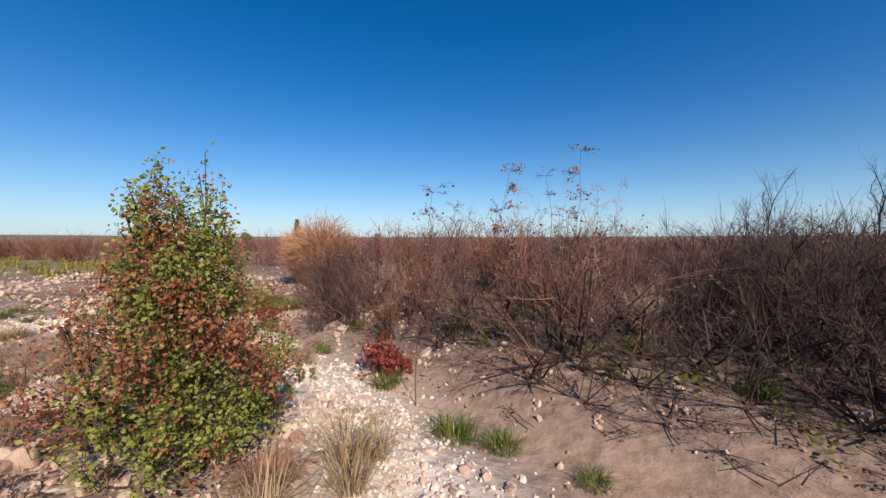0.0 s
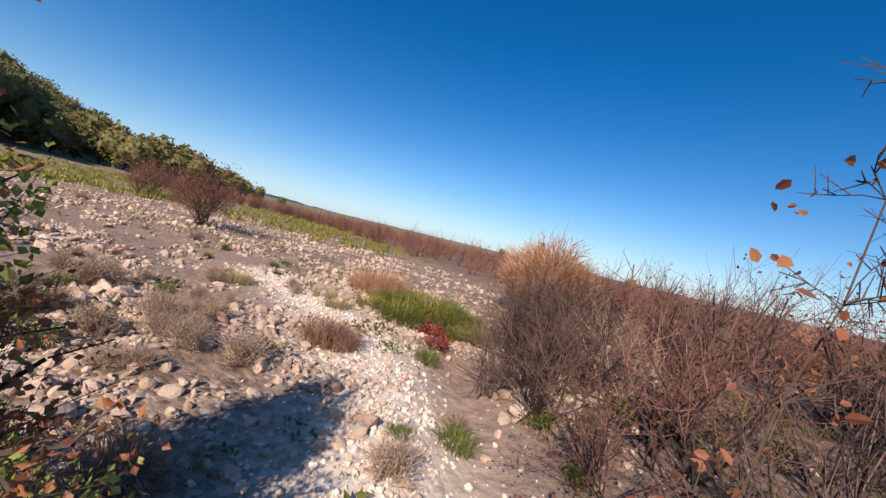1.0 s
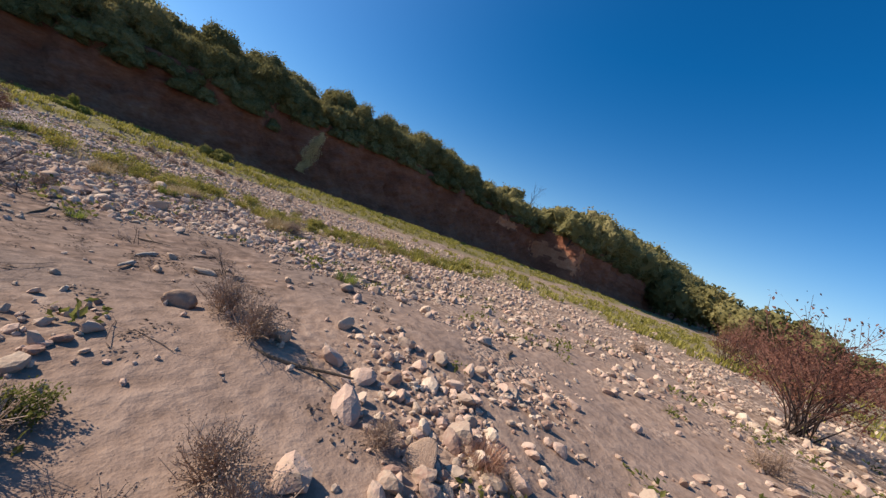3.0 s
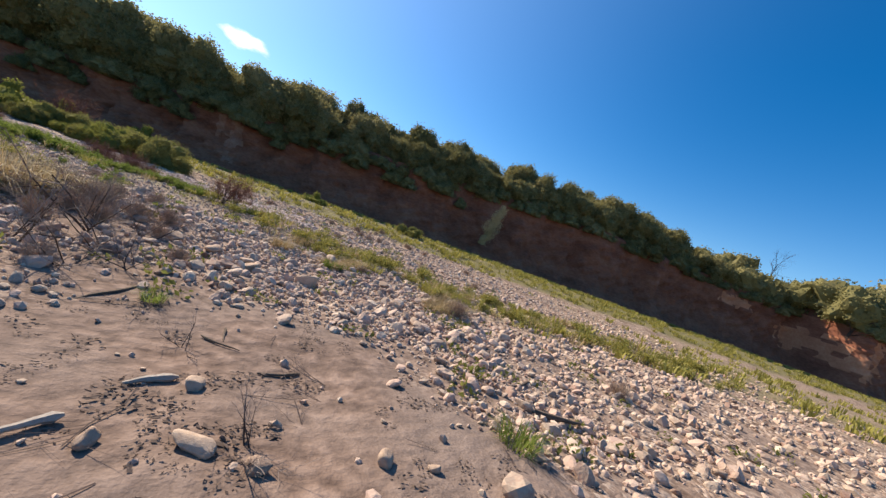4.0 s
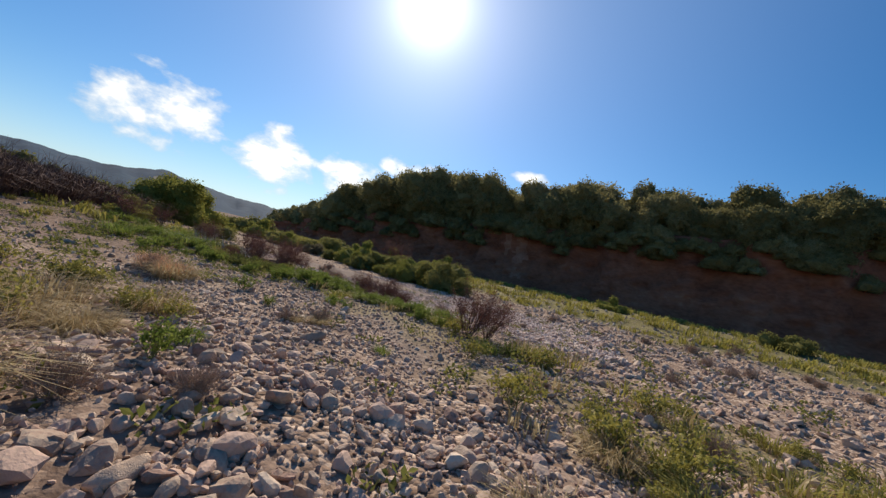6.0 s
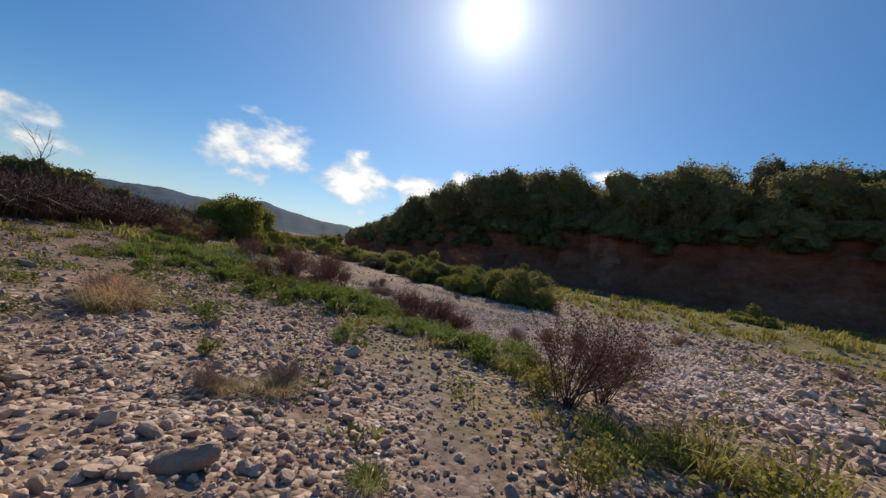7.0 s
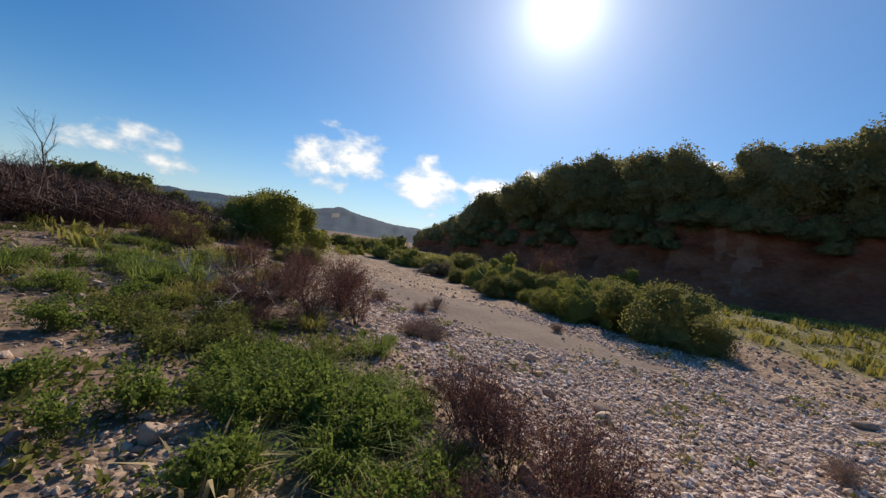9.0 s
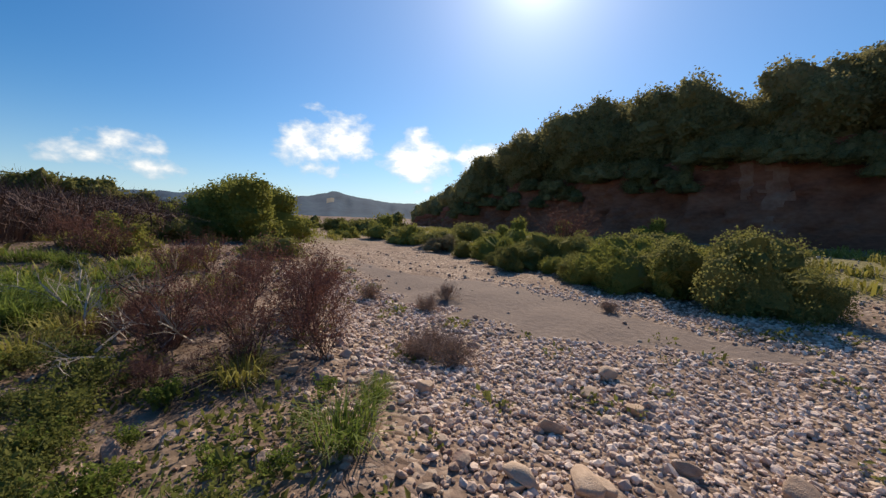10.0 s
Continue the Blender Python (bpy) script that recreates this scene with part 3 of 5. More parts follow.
def build_cliff():
    S = np.concatenate([np.arange(-320, -110, 2.5), np.arange(-110, 92, 0.4)])
    rows = []
    rng = np.random.RandomState(5)
    ledge = rng.uniform(-0.35, 0.35, 40)
    prof = np.linspace(-0.06, 1, 40)
    for k, t in enumerate(prof):
        h = brow(S)
        out = 2.2 * np.maximum(0, 0.25 - t) ** 1.3 * 3 + 0.9 * (1 - t)
        rib = 0.5 * fuzz(S, t * 3 + 0 * S, 3.2, 41) + 0.35 * fuzz(S, t * 8 + 0 * S, 1.4, 42) + 0.6 * ledge[k] * 0.5
        d = bend(S) + out + rib * (0.4 + 0.6 * math.sin(math.pi * min(max(t, 0), 1)))
        x, y = river(S, d)
        rows.append(np.stack([x, y, h * t + 0.15 * fuzz(S, 0 * S, 4, 43) * t], -1))
    for back, lift in ((1.5, 0.5), (4, 1.0), (9, 1.7), (18, 2.6), (40, 3.5), (120, 0.0)):
        x, y = river(S, bend(S) - back)
        rows.append(np.stack([x, y, brow(S) + lift * smooth(0.5, 6, brow(S)) + 0.3 * fuzz(S, back + 0 * S, 8, 44) * (back < 30)], -1))
    V = np.stack(rows)
    n, m = V.shape[:2]
    idx = np.arange(n * m).reshape(n, m)
    F = np.stack([idx[:-1, :-1], idx[:-1, 1:], idx[1:, 1:], idx[1:, :-1]], -1).reshape(-1, 4)
    me = mesh_of("cliff", V.reshape(-1, 3), F, M_CLIFF, True)
    me.materials.append(M_SUNLIT_SCAR)
    me.materials.append(M_LIT_STREAK)
    cs = V[:, :, 0].reshape(-1)[F].mean(1), V[:, :, 1].reshape(-1)[F].mean(1), V[:, :, 2].reshape(-1)[F].mean(1)
    s, d = to_river(cs[0], cs[1])
    lit_scar = np.zeros(len(F), int)
    for slot, ss, zz, rs, rz in LIT_SCARS:
        f = ((s - ss) / rs) ** 2 + ((cs[2] - zz) / rz) ** 2 + 0.8 * fuzz(s * (2 if slot == 1 else 4), cs[2] * 0.8, 2.0, 50)
        lit_scar[f < 1] = slot
    me.polygons.foreach_set("material_index", lit_scar.astype(np.int32))
    tagged(new("cliff", me), "long eroded bank of dark red earth in shade", "cliff", kind="structure")


# cliff patches painted lighter where sun catches it: slot, s, z, radii
LIT_SCARS = [(1, -77, 7.8, 2.4, 0.8), (1, -89, 5.6, 2.0, 1.6), (1, -94.5, 6.0, 1.5, 2.8), (1, -91.5, 4.2, 1.2, 1.6), (2, -0.3, 5.0, 0.7, 2.9), (2, 1.6, 5.8, 0.4, 1.4)]


def build_hills():
    for name, R, prof, label in (
        ("hill_near", 420, [(-75, 0), (-62, 1.0), (-52, 2.4), (-47, 2.6), (-42, 3.1), (-38, 3.9), (-36, 3.4), (-31, 2.4), (-22, 1.9), (-10, 1.5), (5, 0.6), (20, 0)], "far wooded hill with a pale clearing"),
        ("hill_far", 1500, [(-62, 0), (-52, 2.0), (-44, 2.4), (-34, 2.6), (-27, 3.1), (-20, 2.6), (-13, 2.5), (-8, 2.0), (2, 1.6), (15, 0.8), (30, 0)], "far wooded hills coloured blue-grey for haze"),
        ("hill_north", 1800, [(20, 0), (35, 0.35), (60, 0.4), (90, 0.5), (120, 0.3), (140, 0.5), (152, 0.9), (165, 1.2), (178, 0.7), (190, 0)], "low far hills on the plain's horizon"),
    ):
        A = np.radians(np.arange(prof[0][0], prof[-1][0], 0.35))
        el = np.interp(np.degrees(A), [p[0] for p in prof], [p[1] for p in prof])
        el = el + 0.08 * fuzz(np.degrees(A), 0 * A, 3, 60) * np.minimum(1, el) + 0.03 * fuzz(np.degrees(A), 0 * A, 0.7, 61) * np.minimum(1, el)
        rows = []
        for r, k in ((0.55, -0.02), (0.65, 0.18), (0.74, 0.34), (0.82, 0.6), (0.9, 0.78), (1.0, 1.0), (1.2, 0.6)):
            h = 1.6 + np.tan(np.radians(np.maximum(el, 0))) * R * r * k if k > 0 else np.full_like(A, -2.0)
            fold = 1 + 0.035 * fuzz(np.degrees(A), r * 40 + 0 * A, 4.5, 62) * (0.6 < r < 1)
            rows.append(np.stack([-6 + R * r * fold * np.cos(A), -12 + R * r * fold * np.sin(A), h], -1))
        V = np.stack(rows)
        n, m = V.shape[:2]
        idx = np.arange(n * m).reshape(n, m)
        F = np.stack([idx[:-1, :-1], idx[:-1, 1:], idx[1:, 1:], idx[1:, :-1]], -1).reshape(-1, 4)
        # woods take the haze-blue colour, no air is modelled
        me = mesh_of(name, V.reshape(-1, 3), F, M_HAZY_HILL, True)
        if name == "hill_near":
            me.materials.append(M_FIELD)
            row, col = np.divmod(np.arange(len(F)), m - 1)
            a = np.degrees(A)[col]
            field = (np.abs(a + 37.9) < 0.6) & (row == 3)
            me.polygons.foreach_set("material_index", field.astype(np.int32))
        tagged(new(name, me), label, "hill", kind="structure")


build_ground()
build_cliff()
build_hills()

# ---- plants: kinds ----


def thing(name, label, category, group="", kind=""):
    return tagged(new(name), label, category, group, kind)


def put(ob, x, y, turn=0.0, size=1.0, z=None, tilt=0.0):
    m = pose(x, y, (float(height(x, y)) if z is None else z) - 0.01, tilt, 0, math.degrees(turn))
    c = copy_thing(ob, m)
    c.scale = (size, size, size)
    return c


def drop(ob):
    for o in (*ob.children_recursive, ob):
        bpy.data.objects.remove(o)


def twig_geo(seed, tall, stems, depth, kids, spread, r=0.012, lean=0.55, droop=0.02, sprawl=0.0):
    rng = np.random.RandomState(seed)
    segs, tips = [], []
    for k in range(stems):
        a, f = rng.uniform(0, 6.283), lean * rng.uniform(0.2, 1)
        if k < stems * sprawl:
            f = rng.uniform(3, 7)
        d = np.array([math.cos(a) * f, math.sin(a) * f, 1.0])
        grow(rng, segs, tips, np.array([rng.normal(0, 0.06) * tall, rng.normal(0, 0.06) * tall, -0.03]), d / np.linalg.norm(d), tall * rng.uniform(0.5, 0.75), r * rng.uniform(0.7, 1.2), depth, kids, spread, droop)
    return segs, np.array(tips)


def shrub(name, seed, tall, stems, depth, kids, spread, mats, label, category="shrub", leaf=None, r=0.012, lean=0.55, group="", split=0.45, sprawl=0.0):
    """Twiggy shrub: woody stems, fine twigs and, on some, leaves."""
    segs, tips = twig_geo(seed, tall, stems, depth, kids, spread, r, lean, 0.02, sprawl)
    S = np.array(segs)
    ob = thing(name, label, category, group)
    thick = S[:, 3] > r * split
    if thick.any():
        part("wood", mesh_of("wood", *tubes(S[thick]), mats[0]), ob)
    if (~thick).any():
        T = S[~thick].copy()
        T[:, 3], T[:, 7] = np.maximum(T[:, 3], 0.0022), np.maximum(T[:, 7], 0.0015)
        part("twig_crown", mesh_of("twig_crown", *tubes(T), mats[1]), ob)
    if leaf:
        rng = np.random.RandomState(seed + 1)
        n, size, mat = leaf
        P = tips[rng.randint(0, len(tips), n)] + rng.normal(0, min(0.04, 0.05 * tall), (n, 3))
        P[:, 2] = np.maximum(P[:, 2], 0.03)
        part("foliage", mesh_of("foliage", *leaves(P, size, rng), mat), ob)
    return ob


def tuft(name, seed, n, spread, tall, lean, mat, label, category="grass tuft", wide=0.006, group=""):
    ob = thing(name, label, category, group)
    part("foliage", mesh_of("foliage", *blades(n, np.random.RandomState(seed), spread, tall, lean, wide), mat), ob)
    part("thatch", mesh_of("thatch", *blades(n // 3, np.random.RandomState(seed + 50), spread * 1.15, tall * 0.6, lean * 1.6, wide * 0.7), M_DRYGRASS), ob, "dry straw at the foot")
    return ob


def bush(name, seed, tall, wide, n, size, mat, label, category="bush", group=""):
    """Rounded leafy bush of many uneven clumps over a few stems."""
    rng = np.random.RandomState(seed)
    segs, tips = [], []
    for k in range(7):
        a = rng.uniform(0, 6.283)
        d = np.array([math.cos(a) * wide / tall * 0.7, math.sin(a) * wide / tall * 0.7, 1.0])
        grow(rng, segs, tips, np.array([0, 0, -0.05]), d / np.linalg.norm(d), tall * rng.uniform(0.32, 0.45), 0.03 * tall / 2, 2, 3, 0.45)
    ob = thing(name, label, category, group)
    part("wood", mesh_of("wood", *tubes(segs), M_BARK), ob)
    C, mean = [], (tall + wide) / 2
    for k in range(22):
        a, rr = rng.uniform(0, 6.283), math.sqrt(rng.uniform(0, 1)) * wide * 0.42
        top = tall * (1 - 0.8 * (rr / (wide * 0.5)) ** 2) * rng.uniform(0.72, 0.95)
        C.append((rr * math.cos(a), rr * math.sin(a), max(0.12, rng.uniform(0.15, 0.85) * top)))
    C = np.array(C)
    part("foliage", mesh_of("foliage", *lobed(C, mean * rng.uniform(0.12, 0.21, len(C)), np.array([0, 0, 0.3 * tall]), n, size, rng, 3 if n < 4000 else 4, 0.0, 0.085), mat), ob)
    return ob


def tree(name, seed, tall, wide, n, size, mat, label):
    rng = np.random.RandomState(seed)
    segs, tips = [], []
    grow(rng, segs, tips, np.array([0, 0, -0.5]), np.array([0, 0, 1.0]), tall * 0.46, 0.16, 3, 4, 0.5)
    S = np.array(segs)
    ob = thing(name, label, "tree", "trees above the cliff")
    part("trunk", mesh_of("trunk", *tubes(S), M_BARK), ob)
    C = []
    for k in range(36):
        u = rng.normal(size=3)
        u /= np.linalg.norm(u)
        rr = rng.uniform(0.35, 0.78)
        C.append((u[0] * wide * 0.5 * rr, u[1] * wide * 0.5 * rr, tall * 0.5 + u[2] * tall * 0.42 * rr))
    C = np.array(C)
    part("crown", mesh_of("crown", *lobed(C, wide * rng.uniform(0.11, 0.2, len(C)), np.array([0, 0, tall * 0.5]), n, size, rng, 3 if n < 2000 else 4, None, 0.075), mat), ob)
    return ob


def scatter(n, lo_x, hi_x, lo_y, hi_y, keep, seed):
    """Random places in a stretch of the plan, kept with the chance that keep(x, y) gives."""
    r = np.random.RandomState(seed)
    x, y = r.uniform(lo_x, hi_x, n), r.uniform(lo_y, hi_y, n)
    ok = r.uniform(0, 1, n) < keep(x, y)
    return x[ok], y[ok]


ROUTE = [(p[1], p[2]) for p in PATH]


def clear(x, y, gap):
    return line_dist(x, y, ROUTE) > gap


def stuff(name, kinds, places, mat, label, category, sizes=(0.7, 1.3), seed=1, lift=-0.01):
    """One object of many small pieces that nobody could count."""
    r = np.random.RandomState(seed)
    items = []
    X, Y = places
    Z = height(X, Y)
    for x, y, z in zip(X, Y, Z):
        v, f = kinds[r.randint(len(kinds))]
        items.append((placed(v, x, y, z + lift, r.uniform(0, 6.283), r.uniform(*sizes)), f))
    if items:
        tagged(new(name, mesh_of(name, *merge(items), mat)), label, category, kind="stuff")


# ---- stones ----


def stony(x, y):
    sand, green, litter = masks(x, y)
    s, d = to_river(x, y)
    v = 0.95 + 0.4 * fuzz(x, y, 2.6, 71) - smooth(0, 2.5, y) * (0.42 - 0.4 * fuzz(x, y, 1.9, 70))
    v = v * (1 - 0.96 * sand) * (1 - 0.7 * green) * (1 - 0.95 * litter * np.where(y < -9, 0.4, 1)) * (1 - 0.45 * smooth(0, 3, y) * smooth(-12, -9, x) * smooth(-0.2, 0.5, fuzz(x, y, 3.4, 72)))
    v = v * (1 - smooth(-11, -8, s + 0.8 * fuzz(x, y, 3, 73)) * smooth(35.6, 36.6, d) * np.where(y < -15, 0.6, 0.3))
    return np.clip(v, 0.015, 1)


def grain(x, y):
    """Stones are smaller towards the wash."""
    return 1 - 0.38 * smooth(-7.0, -9.5, y) * smooth(-12, -9, x)


def stones(name, n, box, sizes, subdiv, mat, label, keep, seed):
    r = np.random.RandomState(seed)
    protos = [rock_mesh(np.random.RandomState(seed * 31 + k), subdiv, 0.78, 0.85 * (k % 5 < 2)) for k in range(12)]
    x, y = scatter(n, *box, keep, seed)
    z = height(x, y)
    size = sizes[0] * (sizes[1] / sizes[0]) ** (r.uniform(0, 1, len(x)) ** 2.0) * grain(x, y)
    kind = r.randint(0, 12, len(x))
    items, off = [], 0
    Vs, Fs = [], []
    for k, (v, f) in enumerate(protos):
        i = np.where(kind == k)[0]
        a = r.uniform(0, 6.283, len(i))
        tx, ty = r.normal(0, 0.25, len(i)), r.normal(0, 0.25, len(i))
        w = v[None] * size[i][:, None, None] * 0.5
        c, s = np.cos(a)[:, None], np.sin(a)[:, None]
        X, Y = w[..., 0] * c - w[..., 1] * s, w[..., 0] * s + w[..., 1] * c
        Z = w[..., 2] + X * tx[:, None] + Y * ty[:, None]
        V = np.stack([X + x[i][:, None], Y + y[i][:, None], Z + (z[i] + size[i] * 0.13)[:, None]], -1)
        Vs.append(V.reshape(-1, 3))
        Fs.append((f[None] + len(v) * np.arange(len(i))[:, None, None] + off).reshape(-1, 3))
        off += V.shape[0] * V.shape[1]
    tagged(new(name, mesh_of(name, np.concatenate(Vs), np.concatenate(Fs), mat, False)), label, "stones", kind="stuff")


def in_wash(x, y):
    s, d = to_river(x, y)
    return smooth(35.2, 34.6, d) * smooth(25.5, 27, d) * smooth(-17, -13, s)


def near(x, y, r):
    return smooth(r * 1.25, r * 0.8, line_dist(x, y, ROUTE))


def trail(x, y):
    return np.exp(-(line_dist(x, y, TRAIL) / 0.55) ** 2)


stones("cobbles", 27000, (-21, 3, -26, 11), (0.10, 0.26), 2, M_STONE, "loose rounded grey and beige river cobbles", lambda x, y: stony(x, y) * near(x, y, 4.8) * (1 - 0.9 * trail(x, y)) * (1 - smooth(-1, 0, x) * smooth(1, 2, y)) * (1 - 0.8 * in_wash(x, y)), 11)
stones("gravel", 185000, (-19, 3, -25, 10), (0.04, 0.12), 1, M_STONE, "fine grey and beige river gravel", lambda x, y: stony(x, y) * near(x, y, 4.2), 12)
stones("trail_gravel", 42000, (-10, 2, -1, 9), (0.025, 0.09), 1, M_PALE, "pale limestone gravel along the trail", lambda x, y: 0.9 * trail(x, y), 13)
stones("wash_gravel", 85000, (-13, 6, -26, -15), (0.055, 0.19), 1, M_WASH, "dense grey and pinkish gravel of the dry wash", lambda x, y: 0.95 * np.clip(stony(x, y) + 0.25, 0, 1) * np.clip(1 - 1.28 * masks(x, y)[0], 0, 1) * smooth(35.4, 34.8, to_river(x, y)[1]) * smooth(26, 27.5, to_river(x, y)[1]) * smooth(12, 7, np.hypot(x + 4.4, y + 15)), 15)
stones("far_cobbles", 130000, (-42, 18, -38, 20), (0.09, 0.30), 1, M_STONE, "pale river cobbles out on the bed", lambda x, y: 0.8 * stony(x, y) * (1 - 0.75 * in_wash(x, y)) * (1 - near(x, y, 4.5)) * smooth(30, 6, line_dist(x, y, ROUTE)), 14)


def boulders():
    protos = []
    for k in range(7):
        v, f = rock_mesh(np.random.RandomState(300 + k), 3, 0.72, 0.7)
        protos.append(mesh_of("boulder", v * 0.5, f, M_BOULDER, True))
    spots = [(-10.35, -3.6, 0.55), (-9.35, -3.4, 0.32), (-12.0, -3.3, 0.34), (-12.4, -5.0, 0.34), (-11.4, -6.2, 0.5), (-8.2, -4.2, 0.36), (-8.8, -4.2, 0.34), (-6.8, -5.3, 0.3), (-8.0, -5.6, 0.24), (-8.4, 6.4, 0.36), (-6.5, 4.3, 0.34), (-8.6, 4.5, 0.3), (-8.5, 3.0, 0.24), (-11.7, 2.5, 0.3), (-8.1, 2.2, 0.28), (-9.1, 1.4, 0.15), (-10.1, 1.5, 0.12), (-8.8, 0.5, 0.17), (-8.4, 1.1, 0.16), (-11.2, 1.3, 0.2), (-3.2, -13.9, 0.3), (-2.6, -14.4, 0.3), (-5.1, -18.5, 0.34), (-3.9, -17.5, 0.34), (-2.3, -17.8, 0.3), (-3.6, -19.6, 0.3), (-6.9, -9.1, 0.36), (-9.4, 2.9, 0.24), (-3.1, 2.7, 0.34), (-12.0, -2.2, 0.3), (-14.2, -2.4, 0.34), (-4.05, -16.9, 0.3), (-3.57, -17.2, 0.28), (-5.18, -18.3, 0.26), (-4.0, -17.5, 0.24), (-3.54, -19.0, 0.24), (-8.82, 1.2, 0.2), (-9.8, 1.4, 0.16)]
    r = np.random.RandomState(77)
    x, y = scatter(900, -20, 1, -24, 9, lambda x, y: 0.3 * (stony(x, y) > 0.45) * clear(x, y, 0.3) * ((x < -1) | (y < 1)) * (trail(x, y) < 0.3), 78)
    spots += [(a, b, r.uniform(0.15, 0.32) * (0.65 if b > 1.5 else 1.0)) for a, b in zip(x, y)][:150]
    for k, (x, y, size) in enumerate(spots):
        ob = new("river_boulder", protos[r.randint(7)])
        ob.matrix_world = pose(x, y, float(height(x, y)) + size * 0.16, r.normal(0, 8), r.normal(0, 8), r.uniform(0, 360))
        ob.scale = (size, size * r.uniform(0.75, 1), size * r.uniform(0.8, 1.1))
        tagged(ob, "large weathered beige river stone half sunk in gravel", "boulder", "large stones on the riverbed")


boulders()

# ---- sapling and plants along the trail ----


def sapling(x, y):
    rng = np.random.RandomState(8)
    segs, tips = [], []
    for k in range(46):
        a = rng.uniform(0, 6.283)
        low = k > 8
        lean = rng.uniform(0.5, 1.7) if low else rng.uniform(0.02, 0.14)
        d = np.array([math.cos(a) * lean, math.sin(a) * lean, 1.0])
        foot = np.array([rng.normal(0, 0.12), rng.normal(0, 0.12), -0.05 if low and rng.uniform() < 0.6 else rng.uniform(0, 0.9) * low - 0.05])
        grow(rng, segs, tips, foot, d / np.linalg.norm(d), rng.uniform(0.6, 0.95) if low else rng.uniform(1.3, 2.2), 0.011 if low else 0.014, 2, 6 if low else 12, 0.55)
    S = np.array(segs)
    ok = (S[:, 6] < 2.36) & (np.hypot(S[:, 4], S[:, 5]) < np.interp(S[:, 6], [0, 0.3, 0.7, 1.05, 1.4, 1.8, 2.1, 2.36], [0.55, 0.76, 0.92, 0.8, 0.52, 0.42, 0.36, 0.1]))
    S = S[ok]
    ob = thing("poplar_sapling", "leafy poplar sapling turning from green to red beside a gravel trail", "sapling")
    part("wood", mesh_of("wood", *tubes(S), M_BARK), ob)
    # leaves sit along the thinner twigs
    fine = S[S[:, 3] < 0.0095]
    n = 31000
    weight = 1 + 2.2 * (fine[:, 6] > 1.25)
    k = rng.choice(len(fine), n, p=weight / weight.sum())
    t = rng.uniform(0, 1.05, (n, 1))
    P = fine[k, 0:3] * (1 - t) + fine[k, 4:7] * t + rng.normal(0, 0.03, (n, 3))
    P[:, 2] = np.maximum(P[:, 2], 0.04)
    out = np.hypot(P[:, 0], P[:, 1])
    side = np.interp(P[:, 2], [0, 0.3, 0.7, 1.05, 1.4, 1.8, 2.36], [0.55, 0.76, 0.92, 0.8, 0.52, 0.42, 0.3])
    red = -0.70 + 1.45 * out / side + 0.75 * fuzz(P[:, 0] * 1.3 + 3, P[:, 2] + P[:, 1], 0.9, 5) + 0.45 * np.exp(-((P[:, 2] - 1.1) / 0.25) ** 2) - 0.55 * np.exp(-((P[:, 2] - 0.3) / 0.3) ** 2)
    is_red = rng.uniform(0, 1, n) < np.clip(smooth(0.1, 0.8, red), 0.03, 0.95)
    part("green_foliage", mesh_of("green_foliage", *leaves(P[~is_red], 0.029, rng, 0.4, 1.2), M_LEAF_G), ob, "fresh green leaves")
    part("red_foliage", mesh_of("red_foliage", *leaves(P[is_red], 0.028, rng, 0.4, 1.2), M_LEAF_R), ob, "rusty red autumn leaves")
    ob.matrix_world = pose(x, y, float(height(x, y)))


sapling(-1.9, 2.7)

NEAR = [
    shrub("burnt_shrub", 21, 1.75, 15, 2, 5, 0.6, (M_BURNT, M_REDTWIG), "burnt shrub of dark red-brown twigs with a few dry leaves", leaf=(450, 0.03, M_DRYLEAF), r=0.015, lean=0.85, sprawl=0.15),
    shrub("burnt_shrub", 22, 1.6, 14, 2, 5, 0.65, (M_BURNT, M_REDTWIG), "burnt shrub of dark red-brown twigs with a few dry leaves", leaf=(450, 0.03, M_DRYLEAF), r=0.014, lean=0.95, sprawl=0.2),
    shrub("burnt_shrub", 23, 1.9, 11, 2, 6, 0.55, (M_BURNT, M_BROWNTWIG), "leafless burnt shrub of blackened stems and brown twigs", r=0.017, lean=0.75, sprawl=0.12),
    shrub("burnt_shrub", 24, 1.65, 11, 2, 6, 0.6, (M_BURNT, M_BROWNTWIG), "leafless burnt shrub of blackened stems and brown twigs", r=0.015, lean=0.85, sprawl=0.15),
    shrub("burnt_shrub", 25, 1.4, 14, 2, 6, 0.6, (M_GREYTWIG, M_GREYTWIG), "leafless shrub of pale grey-brown twigs", r=0.011, lean=0.9, sprawl=0.1),
    shrub("burnt_shrub", 26, 1.85, 13, 2, 6, 0.6, (M_BURNT, M_BURNT), "tall leafless shrub charred black all over", r=0.016, lean=0.8, sprawl=0.15),
]
for ob in NEAR:
    tagged(ob, group="burnt thicket beside the trail")
rng_n = np.random.RandomState(91)
bx, by = scatter(1500, -9, 15, 2, 19, lambda x, y: np.where(in_brush(x, y) > 0.45, (0.35 + 0.45 * (x > 1.5)) * smooth(17, 7, np.hypot(x - 1.5, y - 4.5)), 0) * (1 - 0.55 * (x > -0.3) * (x < 3.6) * (y < 8)) * clear(x, y, 1.3), 92)
